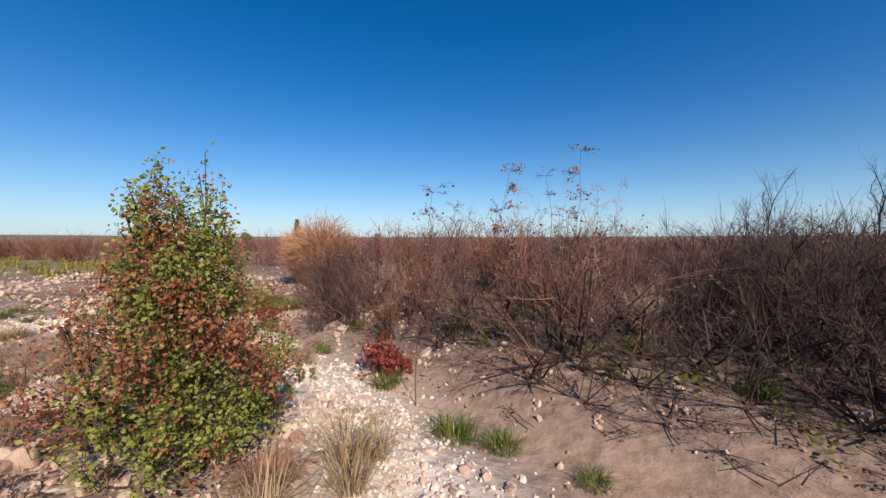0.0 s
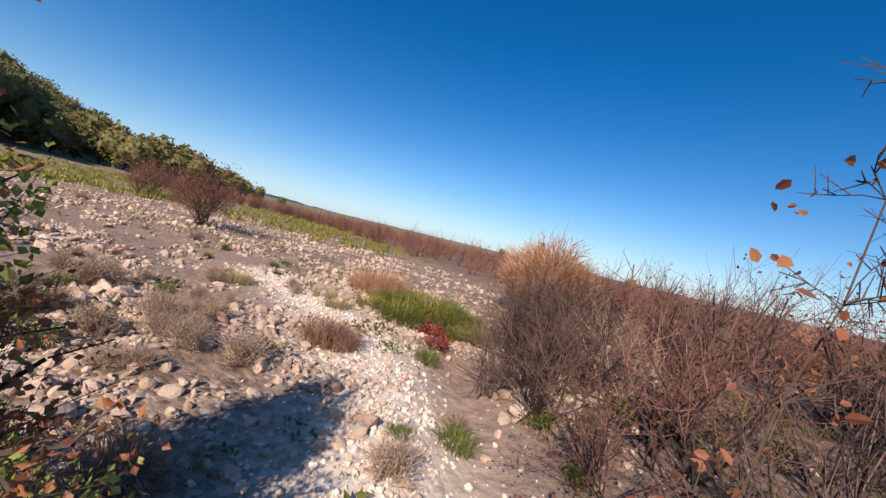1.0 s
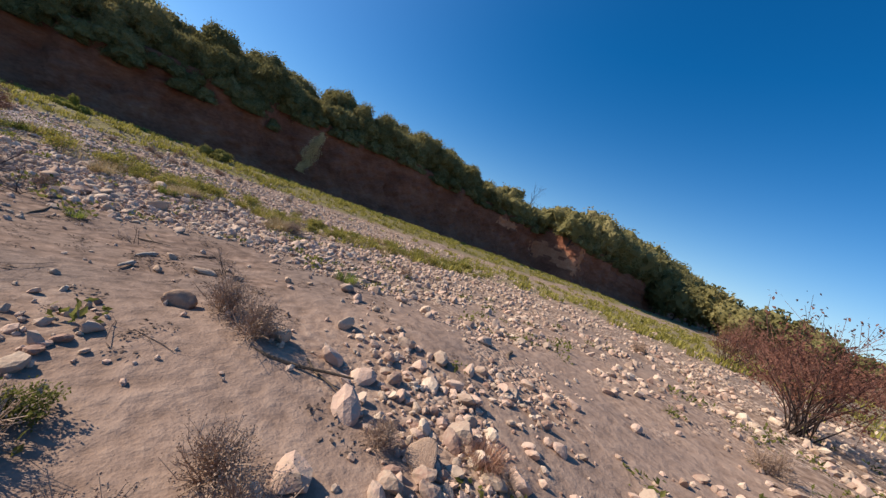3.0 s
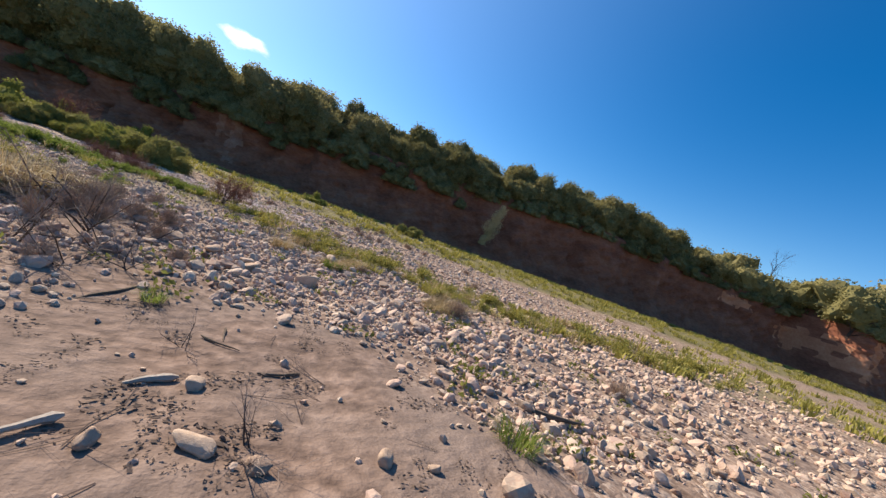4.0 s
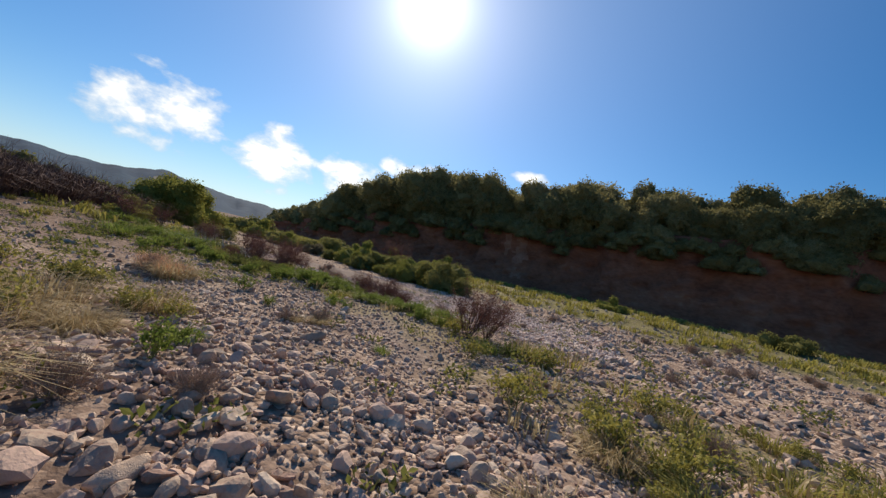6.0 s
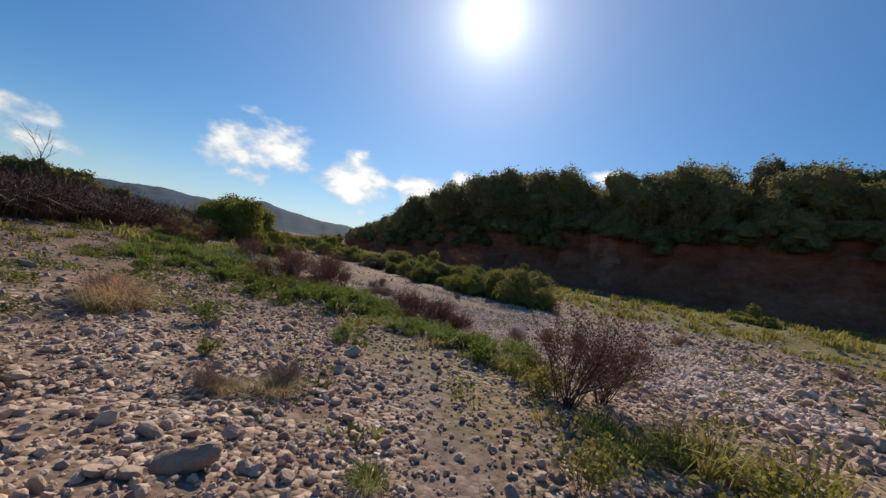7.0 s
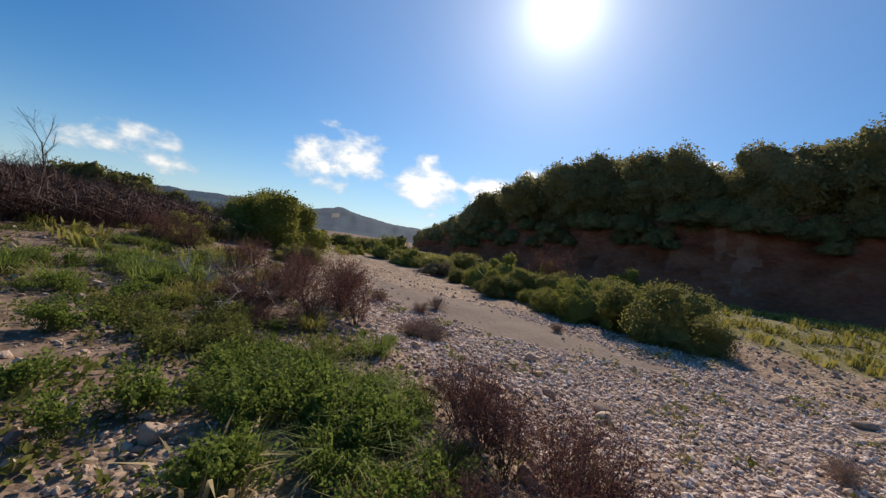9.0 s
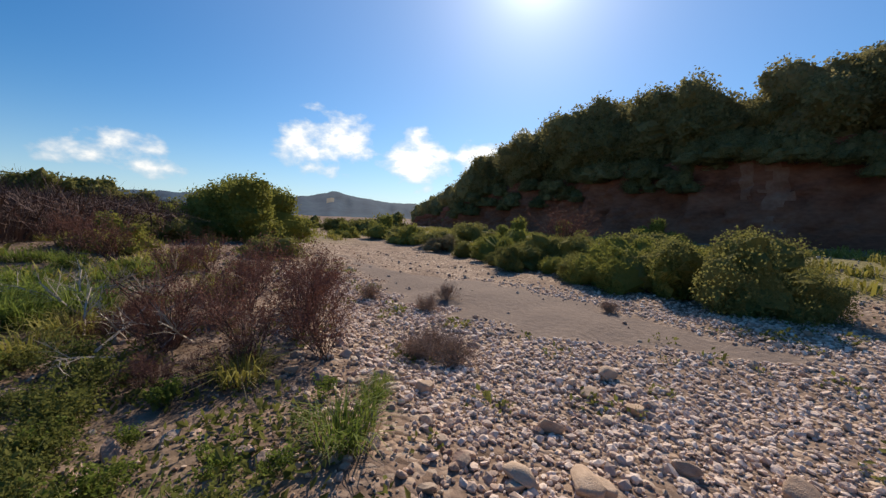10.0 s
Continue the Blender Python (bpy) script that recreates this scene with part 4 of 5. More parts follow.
for x, y in list(zip(bx, by))[:92]:
    dark = rng_n.uniform() < 0.2 + 0.75 * float(smooth(0, 4.5, x))
    k = rng_n.randint(2, 4) if dark else (rng_n.randint(0, 2) if rng_n.uniform() < 0.88 else 4)
    if x > 3.2 and rng_n.uniform() < 0.6:
        k = 5
    put(NEAR[k], x, y, rng_n.uniform(0, 6.28), rng_n.uniform(0.62, 1.05) + 0.25 * (rng_n.uniform() < 0.15))
thick = [tubes(twig_geo(60 + k, 2.0, 8, 1, 6, 0.75, 0.024, 0.8)[0]) for k in range(5)]
deep = lambda x, y: np.where((in_brush(x, y) > 0.6) & (np.hypot(x - 1, y - 5) > 9), 0.75 * smooth(85, 20, np.hypot(x, y)) + 0.12, 0)
fx, fy = scatter(5200, -110, 45, -34, 80, deep, 93)
ex, ey = scatter(1500, 9, 34, -32, -4, lambda x, y: np.where(in_brush(x, y) > 0.3, 0.75 * smooth(38, 14, x), 0), 96)
mx, my = scatter(1500, 14, 62, -40, 4, lambda x, y: np.where(in_brush(x, y) > 0.5, 0.8 * smooth(26, 10, np.hypot(x - 34, y + 17)) * smooth(-4, 1, -8 - y + 0.6 * x), 0), 98)
brush = [blades(110, np.random.RandomState(600 + k), 0.8, 1.2, 2.0, 0.012) for k in range(5)]
stuff("burnt_slope", brush, (np.concatenate([ex, mx]), np.concatenate([ey, my])), M_CHAR, "hillside of low blackened leafless brush", "thicket", (0.55, 1.5), 99)
az = np.radians(np.random.RandomState(64).uniform(126, 163, 420))
rr = np.random.RandomState(65).uniform(30, 95, 420) ** 1.0
rr = np.maximum(rr, np.interp(np.degrees(az), [126, 131, 145, 163], [30, 34, 60, 75]))
fx, fy = np.concatenate([fx, rr * np.cos(az)]), np.concatenate([fy, rr * np.sin(az)])
red = fx < 3 + 4 * fuzz(fx, fy, 9, 12)
stuff("red_thicket", thick, (fx[red], fy[red]), M_REDTWIG, "wide thicket of leafless red-brown shrubs", "thicket", (0.6, 1.5), 94)
stuff("burnt_thicket", thick, (fx[~red], fy[~red]), M_CHAR, "wide thicket of blackened leafless shrubs", "thicket", (0.7, 1.25), 95)
for k in range(26):
    x, y = rng_n.uniform(-2, 15), rng_n.uniform(9, 17)
    if in_brush(x, y) > 0.8:
        put(NEAR[k % 4], x, y, k * 1.7, rng_n.uniform(1.2, 1.6))
for x, y, k, z in ((-2.6, 8.6, 5, 0.85), (-2.9, 9.7, 5, 0.95), (-3.3, 10.2, 1, 0.9), (-2.2, 9.1, 5, 0.95), (-2.0, 8.2, 3, 0.9), (-2.5, 10.1, 5, 1.0), (-2.9, 8.9, 2, 0.85), (-2.4, 8.3, 5, 0.85), (-3.0, 9.9, 3, 0.95), (-2.2, 7.7, 5, 0.75), (-2.6, 9.4, 5, 0.95), (-3.3, 9.3, 2, 0.75), (-1.7, 7.0, 3, 0.8), (-1.3, 8.8, 4, 1.0), (-1.9, 7.5, 2, 0.8), (-1.6, 8.3, 5, 0.85), (-2.5, 7.3, 2, 0.6), (-0.4, 7.0, 0, 1.0), (-0.9, 6.3, 1, 0.7), (0.2, 5.8, 2, 0.8), (4.6, 4.6, 5, 1.05), (5.2, 5.6, 5, 1.1), (4.0, 5.9, 5, 1.05), (5.8, 4.4, 5, 1.1), (6.2, 6.2, 5, 1.15), (3.3, 6.6, 2, 1.0), (4.9, 6.9, 5, 1.1), (6.8, 5.0, 5, 1.2), (5.6, 3.4, 5, 0.95), (7.4, 6.6, 5, 1.2), (4.3, 3.8, 5, 0.8), (5.0, 5.0, 5, 1.1), (6.0, 7.4, 5, 1.15), (7.0, 8.2, 5, 1.2), (8.2, 7.4, 5, 1.2), (8.0, 9.4, 5, 1.3)):
    put(NEAR[k], x, y, x * 4, z)
for ob in NEAR:
    drop(ob)

# tall bare stems with a few red leaves, standing above the thicket
def bare_sapling(x, y, tall, red, seed, lean=0.1):
    rng = np.random.RandomState(seed)
    segs, tips = [], []
    p, d, r = np.array([0, 0, -0.05]), np.array([rng.normal(0, lean), rng.normal(0, lean), 1.0]), 0.008
    for k in range(9):
        d = d + rng.normal(0, 0.5 * lean + 0.07, 3) + np.array([-0.25 * d[0], -0.25 * d[1], 0])
        d[2] = max(d[2], 0.85)
        d /= np.linalg.norm(d)
        q = p + d * tall / 8.6
        segs.append((*p, r, *q, r * 0.87))
        if k > 2:
            for m in range(5):
                side = np.array([rng.normal(), rng.normal(), rng.uniform(0.1, 0.9)])
                grow(rng, segs, tips, q, side / np.linalg.norm(side), rng.uniform(0.09, 0.22), r * 0.45, 1, 5, 1.0, -0.08)
        p, r = q, r * 0.87
    ob = thing("bare_sapling", "thin leafless sapling with a few red leaves" if red else "thin leafless sapling with curving grey twigs", "sapling")
    S = np.array(segs)
    S[:, 3], S[:, 7] = np.maximum(S[:, 3], 0.002), np.maximum(S[:, 7], 0.0014)
    part("wood", mesh_of("wood", *tubes(S), M_GREYTWIG if not red else M_BARK), ob)
    tips = np.array(tips)
    P = tips[rng.randint(0, len(tips), red or 12)] + rng.normal(0, 0.02, (red or 12, 3))
    part("foliage", mesh_of("foliage", *leaves(P, 0.03, rng, 0.3, 1.2, False), M_LEAF_R), ob, "sparse red leaves")
    ob.matrix_world = pose(x, y, float(height(x, y)), 0, 0, seed * 50)


for k, (x, y, tall, red) in enumerate(((1.63, 5.2, 2.6, 170), (0.86, 5.2, 2.35, 260), (0.42, 5.0, 2.0, 16), (-0.3, 4.02, 2.36, 120), (1.2, 5.1, 2.1, 0), (2.5, 5.6, 2.1, 20), (1.9, 5.0, 2.2, 0), (1.45, 4.9, 2.3, 14), (0.5, 5.3, 2.1, 30), (2.9, 7.2, 2.5, 0), (3.4, 7.8, 2.4, 0), (2.1, 7.4, 2.4, 0))):
    bare_sapling(x, y, tall, red, 31 + k, 0.03 if red > 90 else 0.1)
SNAG = [shrub("burnt_snag", 27 + k, 1.25, 8, 2, 4, 0.55, (M_BURNT, M_BURNT), "charred shrub with thick curving leafless stems", "shrub", None, 0.024, 1.2, "charred shrubs beside the gully", 0.3, 0.5) for k in range(3)]
for k, (x, y, z) in enumerate(((1.6, 4.4, 0.9), (2.4, 4.6, 1.0), (3.2, 4.4, 1.0), (0.9, 5.4, 0.8), (2.0, 5.6, 1.0), (3.0, 5.7, 1.1), (4.0, 5.2, 1.1), (0.3, 6.4, 0.8), (1.3, 6.8, 1.0), (2.6, 7.0, 1.1), (4.2, 7.0, 1.1), (-0.6, 7.6, 0.8), (0.6, 8.2, 1.0), (3.6, 3.6, 0.9), (1.1, 4.1, 0.75), (2.9, 3.7, 0.9), (4.4, 3.4, 1.0), (3.9, 4.4, 1.1), (2.1, 3.9, 0.7), (5.0, 4.4, 1.1), (0.0, 5.6, 0.6), (1.9, 6.3, 1.0), (5.2, 3.0, 1.0), (-1.0, 6.7, 0.6), (-1.7, 7.1, 0.6), (2.7, 3.3, 0.6), (3.4, 2.9, 0.7), (4.2, 2.6, 0.8), (2.0, 3.3, 0.5), (3.9, 3.1, 0.7), (1.4, 3.7, 0.5), (4.8, 2.2, 0.8))):
    put(SNAG[k % 3], x, y, k * 2.1, z)
for ob in SNAG:
    drop(ob)
DEAD = [shrub("dead_shrub", 47 + k, 1.3, 6, 2, 5, 0.7, (M_BARK, M_DEADWOOD), "dead leafless shrub of grey-brown branches on silt", "shrub", None, 0.016, 1.5, "", 0.4, 0.35) for k in range(2)]
for x, y, z, tilt in ((-7.35, -3.15, 1.0, 8), (-7.0, -2.3, 0.75, -12), (-7.6, -2.5, 0.6, 25), (-8.0, -2.0, 0.5, -35), (-7.9, -3.5, 0.6, 20), (-7.5, -1.7, 0.55, 40), (-7.2, -3.8, 0.7, -15), (2.8, -17.1, 0.9, 0), (2.3, -17.0, 0.7, 5), (-9.07, 1.2, 0.32, 0), (-8.7, -0.2, 0.28, 30)):
    put(DEAD[int(abs(x * 3)) % 2], x, y, x * 2, z, None, tilt)
LIMB = [shrub("broken_branch", 147 + k, 1.3, 1, 2, 5, 0.6, (M_BLEACHED, M_BLEACHED), "pale broken branch fallen onto dark soil", "branch", None, 0.02, 0.5, "fallen branches", 0.62) for k in range(2)]
for k in range(16):
    x, y = 1.7 + 1.5 * math.sin(k * 2.4), -16.35 + 0.4 * math.cos(k * 1.7)
    put(LIMB[k % 2], x, y, k * 1.9, 0.6 + 0.06 * (k % 5), float(height(x, y)) + 0.12, 66 + 5 * (k % 4))
for ob in DEAD + LIMB:
    drop(ob)
BARE = [shrub("bare_tree", 35 + k, 4.2, 1, 3, 6, 0.55, (M_BURNT, M_BURNT), "bare blackened tree with spreading branches", "tree", None, 0.07, 0.15, split=0.1) for k in range(2)]
for x, y, z in ((26, 30, 1.65), (26, 22.5, 1.5), (17, 27, 1.0), (15.5, 13.0, 0.8), (16.3, -15.8, 0.85), (17.6, -16.0, 0.7), (15.6, -15.2, 0.6), (20, 11, 0.8), (9.5, 17.0, 0.6), (12.5, 15.0, 0.75), (14.0, 12.0, 0.8), (7.5, 15.0, 0.62), (5.0, 14.0, 0.6), (6.3, 13.0, 0.55)):
    put(BARE[int(x) % 2], x, y, x, z)
for s, back, z in ((-7.5, 3, 1.0), (-5.5, 4, 1.15), (-3.8, 3, 0.95), (-2.0, 4, 0.9), (-9.5, 4, 1.05), (-12, 3, 0.95), (8, 4, 0.7), (-84, 2, 1.3), (-98, 2, 1.2)):
    x, y = river(s, float(bend(s)) - back)
    tagged(put(BARE[int(abs(s)) % 2], x, y, s, z * 1.35, float(brow(s)) + 1.2), "bare twiggy tree top among the oaks above the cliff")
for ob in BARE:
    drop(ob)


def conifer(x, y, tall):
    rng = np.random.RandomState(3)
    ob = thing("conifer", "small dark conifer behind the thicket", "tree")
    segs = [(0, 0, -0.1, 0.09, 0, 0, tall, 0.01)]
    P = []
    for k in range(1500):
        t = rng.uniform(0.08, 1) ** 0.8
        a, r = rng.uniform(0, 6.283), (1 - t) * tall * 0.26 * rng.uniform(0.4, 1.05) + 0.03
        P.append((r * math.cos(a), r * math.sin(a), t * tall))
    part("trunk", mesh_of("trunk", *tubes(segs), M_BARK), ob)
    part("crown", mesh_of("crown", *leaves(np.array(P), 0.14, rng), M_CROWN), ob)
    ob.matrix_world = pose(x, y, float(height(x, y)))


conifer(-12.6, 32.0, 3.2)

RED = [shrub("red_leaved_shrub", 41, 0.5, 16, 1, 4, 0.6, (M_BARK, M_REDTWIG), "small shrub with deep red autumn leaves", "shrub", (520, 0.045, M_CRIMSON), 0.006, 1.5)]
for x, y, z in ((-0.85, 4.95, 1.15), (-0.6, 4.75, 0.8), (-3.7, 7.8, 0.8), (-4.2, 8.2, 0.7), (-2.9, 3.0, 0.8)):
    put(RED[0], x, y, x * 3, z)
drop(RED[0])

DRY = [shrub("dry_cushion_shrub", 51 + k, 0.34, 46, 1, 8, 0.6, (M_GREYTWIG, M_GREYTWIG), "low dry cushion shrub of grey-brown twigs among stones", "shrub", (2200, 0.009, M_FUZZ), 0.003, 1.1, "dry cushion shrubs on the riverbed") for k in range(3)]
spots = [(-4.15, 5.9, 0.95), (-5.0, 4.5, 1.15), (-4.6, 4.4, 1.0), (-4.2, 4.5, 1.1), (-4.7, 3.9, 1.0), (-5.4, 3.4, 1.2), (-5.6, 5.1, 0.7), (-6.0, 5.6, 0.7), (-6.7, 7.1, 0.7), (-5.6, 4.6, 0.9), (-6.3, 5.3, 0.8), (-6.6, 3.6, 0.9), (-6.7, 4.15, 0.8), (-7.5, 4.0, 0.9), (-6.5, 3.1, 0.9), (-7.2, 7.3, 0.9), (-14.1, -4.2, 1.3), (-15.2, -0.3, 1.2)]
spots += [(-6.6, -5.2, 1.5), (-8.0, -4.9, 1.2), (-7.05, -5.9, 1.1), (-7.1, -4.7, 1.6), (-7.6, -4.6, 1.2), (-6.1, -5.8, 1.4), (-5.6, -5.0, 1.4), (-6.9, -4.2, 1.2), (-5.2, -6.2, 1.4), (-14.6, -4.8, 1.2), (-6.2, -4.5, 1.4), (-7.6, -6.4, 1.0), (-6.2, -10.5, 1.0), (-5.9, -9.9, 0.9), (-1.6, -10.8, 1.5), (-1.9, 5.0, 1.0), (-5.1, 4.9, 0.8), (-3.0, 3.2, 1.1), (-1.1, 2.2, 0.9), (-2.8, 2.1, 1.1), (-7.3, -3.9, 1.1), (-8.4, -2.8, 0.7), (-8.0, -4.0, 0.9), (-6.8, -3.4, 1.1), (-7.4, -1.6, 0.8)]
x, y = scatter(900, -22, 2, -24, 12, lambda x, y: 0.16 * smooth(-0.2, 0.6, fuzz(x, y, 5, 88)) * clear(x, y, 0.8) * (masks(x, y)[2] < 0.3), 89)
spots += [(a, b, 0.6 + 0.8 * abs(math.sin(a * 7 + b))) for a, b in zip(x, y)]
x, y = scatter(150, -8.5, -3.6, 2.0, 6.2, lambda x, y: 0.22 * (line_dist(x, y, TRAIL) > 1.1), 87)
spots += [(a, b, 0.55 + 0.6 * abs(math.sin(a * 5 + b))) for a, b in zip(x, y)]
for x, y, z in spots:
    put(DRY[int(abs(x * 7 + y * 3)) % 3], x, y, x * 5, z)
for ob in DRY:
    drop(ob)

# red-brown leafless shrubs standing singly
SINGLE = [shrub("dry_red_shrub", 71 + k, 1.15, 20, 2, 5, 0.4, (M_BARK, M_REDTWIG), "red-brown shrub with fine upright twigs and dry leaves", "shrub", (1700, 0.024, M_DRYLEAF), 0.009, 0.75) for k in range(2)]
SHRUBS = [(-8.8, -12.35, 1.1), (-9.2, -13.0, 0.95), (-16.8, 8.9, 2.2), (-18.2, 9.3, 2.0), (-35, 11.5, 2.6), (-33, 10.5, 2.2), (-38, 14, 2.2), (0.4, -18.4, 1.0), (1.1, -18.9, 1.0), (-0.2, -17.9, 0.9), (1.6, -18.0, 1.0), (-4.3, -16.05, 0.65), (-4.7, -15.9, 0.65), (-5.6, -15.3, 0.7), (-5.3, -16.0, 0.6), (-8.6, -16.5, 0.5)]
SHRUBS += [(-0.5, -17.0, 0.8), (0.6, -16.6, 0.9), (1.2, -17.4, 0.8), (-1.0, -17.6, 0.7), (4.4, -17.9, 0.9), (6.5, -17.5, 1.0), (3.0, -19.0, 1.0), (5.4, -19.0, 0.9), (8, -17, 1.1), (1.2, -32.8, 2.2), (-4.7, -15.75, 0.6), (-5.0, -15.6, 0.6)]
rs_low = np.random.RandomState(72)
SHRUBS += [(rs_low.uniform(-0.9, 2.6), rs_low.uniform(-17.0, -15.8), rs_low.uniform(0.24, 0.42)) for k in range(17)]
SHRUBS += [(rs_low.uniform(-6.6, -4.9), rs_low.uniform(-15.6, -14.7), rs_low.uniform(0.3, 0.5)) for k in range(9)]
for x, y, z in SHRUBS:
    put(SINGLE[int(abs(x * 5)) % 2], x, y, x * 2, z)
for ob in SINGLE:
    drop(ob)

GREENS = [tuft("green_grass_tuft", 81 + k, 190, 0.2, 0.3, 1.3, M_GREEN, "tuft of fresh green grass on the riverbed", wide=0.0045, group="green grass tufts") for k in range(2)]
YELLOWS = [tuft("yellow_green_tuft", 83 + k, 180, 0.22, 0.34, 1.4, M_YGREEN, "yellow-green tuft of low herbs on gravel", wide=0.006, group="yellow-green tufts") for k in range(2)]
DRIES = [tuft("dry_grass_tuft", 85 + k, 90, 0.1, 0.55, 1.3, M_DRYGRASS, "straw-coloured dry grass tuft", wide=0.0035, group="dry grass tufts") for k in range(2)]
rg = np.random.RandomState(5)
for x, y, z in ((0.1, 3.35, 0.9), (0.5, 3.15, 0.7), (1.1, 2.65, 0.5), (-0.7, 4.5, 0.8), (-2.0, 6.0, 0.8), (-3.4, 7.2, 0.8), (2.5, 4.8, 0.7), (3.0, 3.5, 0.7), (-2.2, 5.4, 0.4), (-6.7, 5.0, 0.5), (-10.2, 8.8, 0.6), (-7.1, 4.3, 0.5), (-8.35, -1.15, 0.5), (-10.7, -3.25, 0.5), (-6.6, -7.2, 0.7), (-11.4, -5.7, 0.8), (-7.8, -9.8, 0.6), (-9.4, -11.4, 1.0), (-9.8, -11.7, 1.0), (-9.2, -11.9, 0.9), (-11.0, 1.3, 0.8), (-5.3, 3.3, 0.9), (-5.7, 3.0, 0.8), (-2.1, -17.3, 0.6), (-1.9, -17.6, 0.5)):
    put(GREENS[rg.randint(2)], x, y, rg.uniform(0, 6.28), z)
HERBS = [shrub("green_herb_clump", 181 + k, 0.5, 16, 1, 4, 0.45, (M_GREENSTEM, M_GREENSTEM), "bushy clump of bright green herbs on dark soil", "herb", (520, 0.036, M_HERBLEAF), 0.005, 0.8, "green herb clumps") for k in range(3)]
for cx, cy, r, n in ((1.0, -14.0, 1.3, 17), (3.2, -14.9, 1.6, 16), (-2.2, -13.6, 0.7, 8), (-2.7, -14.9, 0.6, 11), (-3.6, -15.6, 0.5, 10), (-1.9, -15.6, 0.5, 6), (-1.0, -15.7, 0.5, 4), (-2.6, -16.3, 0.3, 2), (-4.4, -14.9, 0.5, 9), (-3.2, -14.7, 0.5, 8), (-5.7, -14.1, 0.45, 8), (-4.1, -14.0, 0.35, 3), (-7.2, -13.6, 0.5, 6), (-7.9, -14.1, 0.4, 4), (-5.6, -12.4, 0.35, 2), (5.4, -16.0, 1.8, 14)):
    for k in range(n):
        a, q = rg.uniform(0, 6.28), r * math.sqrt(rg.uniform(0, 1))
        x, y = cx + q * math.cos(a), cy + q * math.sin(a)
        put(HERBS[rg.randint(3)], x, y, a, rg.uniform(0.6, 1.1) * (0.6 if cx < -5 or cy < -15.5 else 0.85))
        if (k % 2 and cx < -2.5) or cx > 2:
            put(GREENS[rg.randint(2)], x + 0.15, y - 0.1, a, rg.uniform(0.7, 1.4) * (1.25 if cx > 0 else 1))
for k in range(75):
    a, q = rg.uniform(0, 6.28), rg.uniform(0, 1) ** 0.7
    x, y = -5.2 + 1.7 * q * math.cos(a), 9.2 + 1.3 * q * math.sin(a)
    put((GREENS + YELLOWS)[rg.randint(4)], x, y, a, rg.uniform(0.8, 1.9) * (1.15 - 0.5 * q))
for k in range(70):
    t, w = rg.uniform(0, 1), rg.normal(0, 0.28)
    x, y = -3.0 - 5.2 * t + 0.3 * w, -15.2 + 2.0 * t + w
    put((HERBS + GREENS + YELLOWS)[rg.randint(7)], x, y, k, rg.uniform(0.4, 0.85))
for x, y, z in ((-6.8, -6.7, 0.75), (-6.6, -7.2, 0.5), (-11.1, -5.4, 0.6), (-5.9, -12.1, 0.5), (-5.1, -10.4, 0.5), (-2.3, -17.1, 0.5), (-1.8, -17.0, 0.5), (-3.8, -11.2, 0.8), (-7.4, -13.1, 0.7)):
    put(HERBS[rg.randint(3)], x, y, x, z)
for ob in HERBS:
    drop(ob)
# rounded heaps of straw-coloured dead grass
STRAWS = [tuft("straw_grass_dome", 186 + k, 420, 0.3, 0.42, 1.7, M_DRYGRASS, "rounded heap of dead straw-coloured grass on gravel", wide=0.004, group="straw grass heaps") for k in range(2)]
for x, y, z in ((-13.6, -3.95, 1.0), (-14.2, -4.3, 0.9), (-13.1, -3.6, 0.7), (-6.0, -4.9, 1.7), (-6.5, -5.4, 1.3), (-12.0, -6.4, 0.9), (-11.0, -8.2, 0.9), (-12.4, -6.9, 0.8), (-11.3, -5.8, 0.8), (-5.6, -4.4, 1.5), (-2.4, -10.7, 1.2), (-1.9, -11.0, 1.0), (-6.3, -10.3, 0.5), (-6.0, -10.0, 0.45), (-5.7, 7.3, 0.6), (-7.6, 6.4, 0.8), (-10.2, -6.5, 0.8), (-14.9, -6.2, 0.8), (-16.2, -6.7, 0.8), (-4.9, -6.6, 1.3), (-4.2, -7.4, 1.3), (-3.9, -5.6, 1.4)):
    put(STRAWS[rg.randint(2)], x, y, x * 2, z)
# bushy yellow-green herbs along the edge of the gravel
YHERBS = [shrub("yellow_herb_clump", 188 + k, 0.42, 18, 1, 4, 0.5, (M_GREENSTEM, M_GREENSTEM), "bushy clump of yellow-green herbs on gravel", "herb", (480, 0.03, M_YGREEN), 0.004, 1.0, "yellow-green herb clumps") for k in range(2)]
x, y = scatter(900, -26, -6, -14, -1, lambda x, y: 0.55 * smooth(36.3, 37.2, to_river(x, y)[1]) * smooth(0.8, -0.6, to_river(x, y)[1] - strip_top(to_river(x, y)[0])) * smooth(-9, -12, to_river(x, y)[0]) * smooth(-0.1, 0.5, fuzz(x, y, 2.2, 190)) * clear(x, y, 0.7), 191)
for a, b in [(-11.5, -8.1), (-11.8, -8.4), (-11.3, -7.6), (-12.8, -7.4), (-13.3, -8.0), (-13.0, -7.8), (-13.6, -8.2), (-14.7, -6.1), (-11.45, -8.0), (-16.4, -6.8), *zip(x, y)][:90]:
    put(YHERBS[rg.randint(2)], a, b, a * 3, rg.uniform(0.7, 1.5))
OLIVES = [shrub("olive_herb_dome", 197 + k, 0.4, 26, 1, 5, 0.55, (M_GREENSTEM, M_GREENSTEM), "dense olive-green low shrub among pale stones", "herb", (900, 0.024, M_HERB), 0.004, 1.1, "olive-green low shrubs") for k in range(2)]
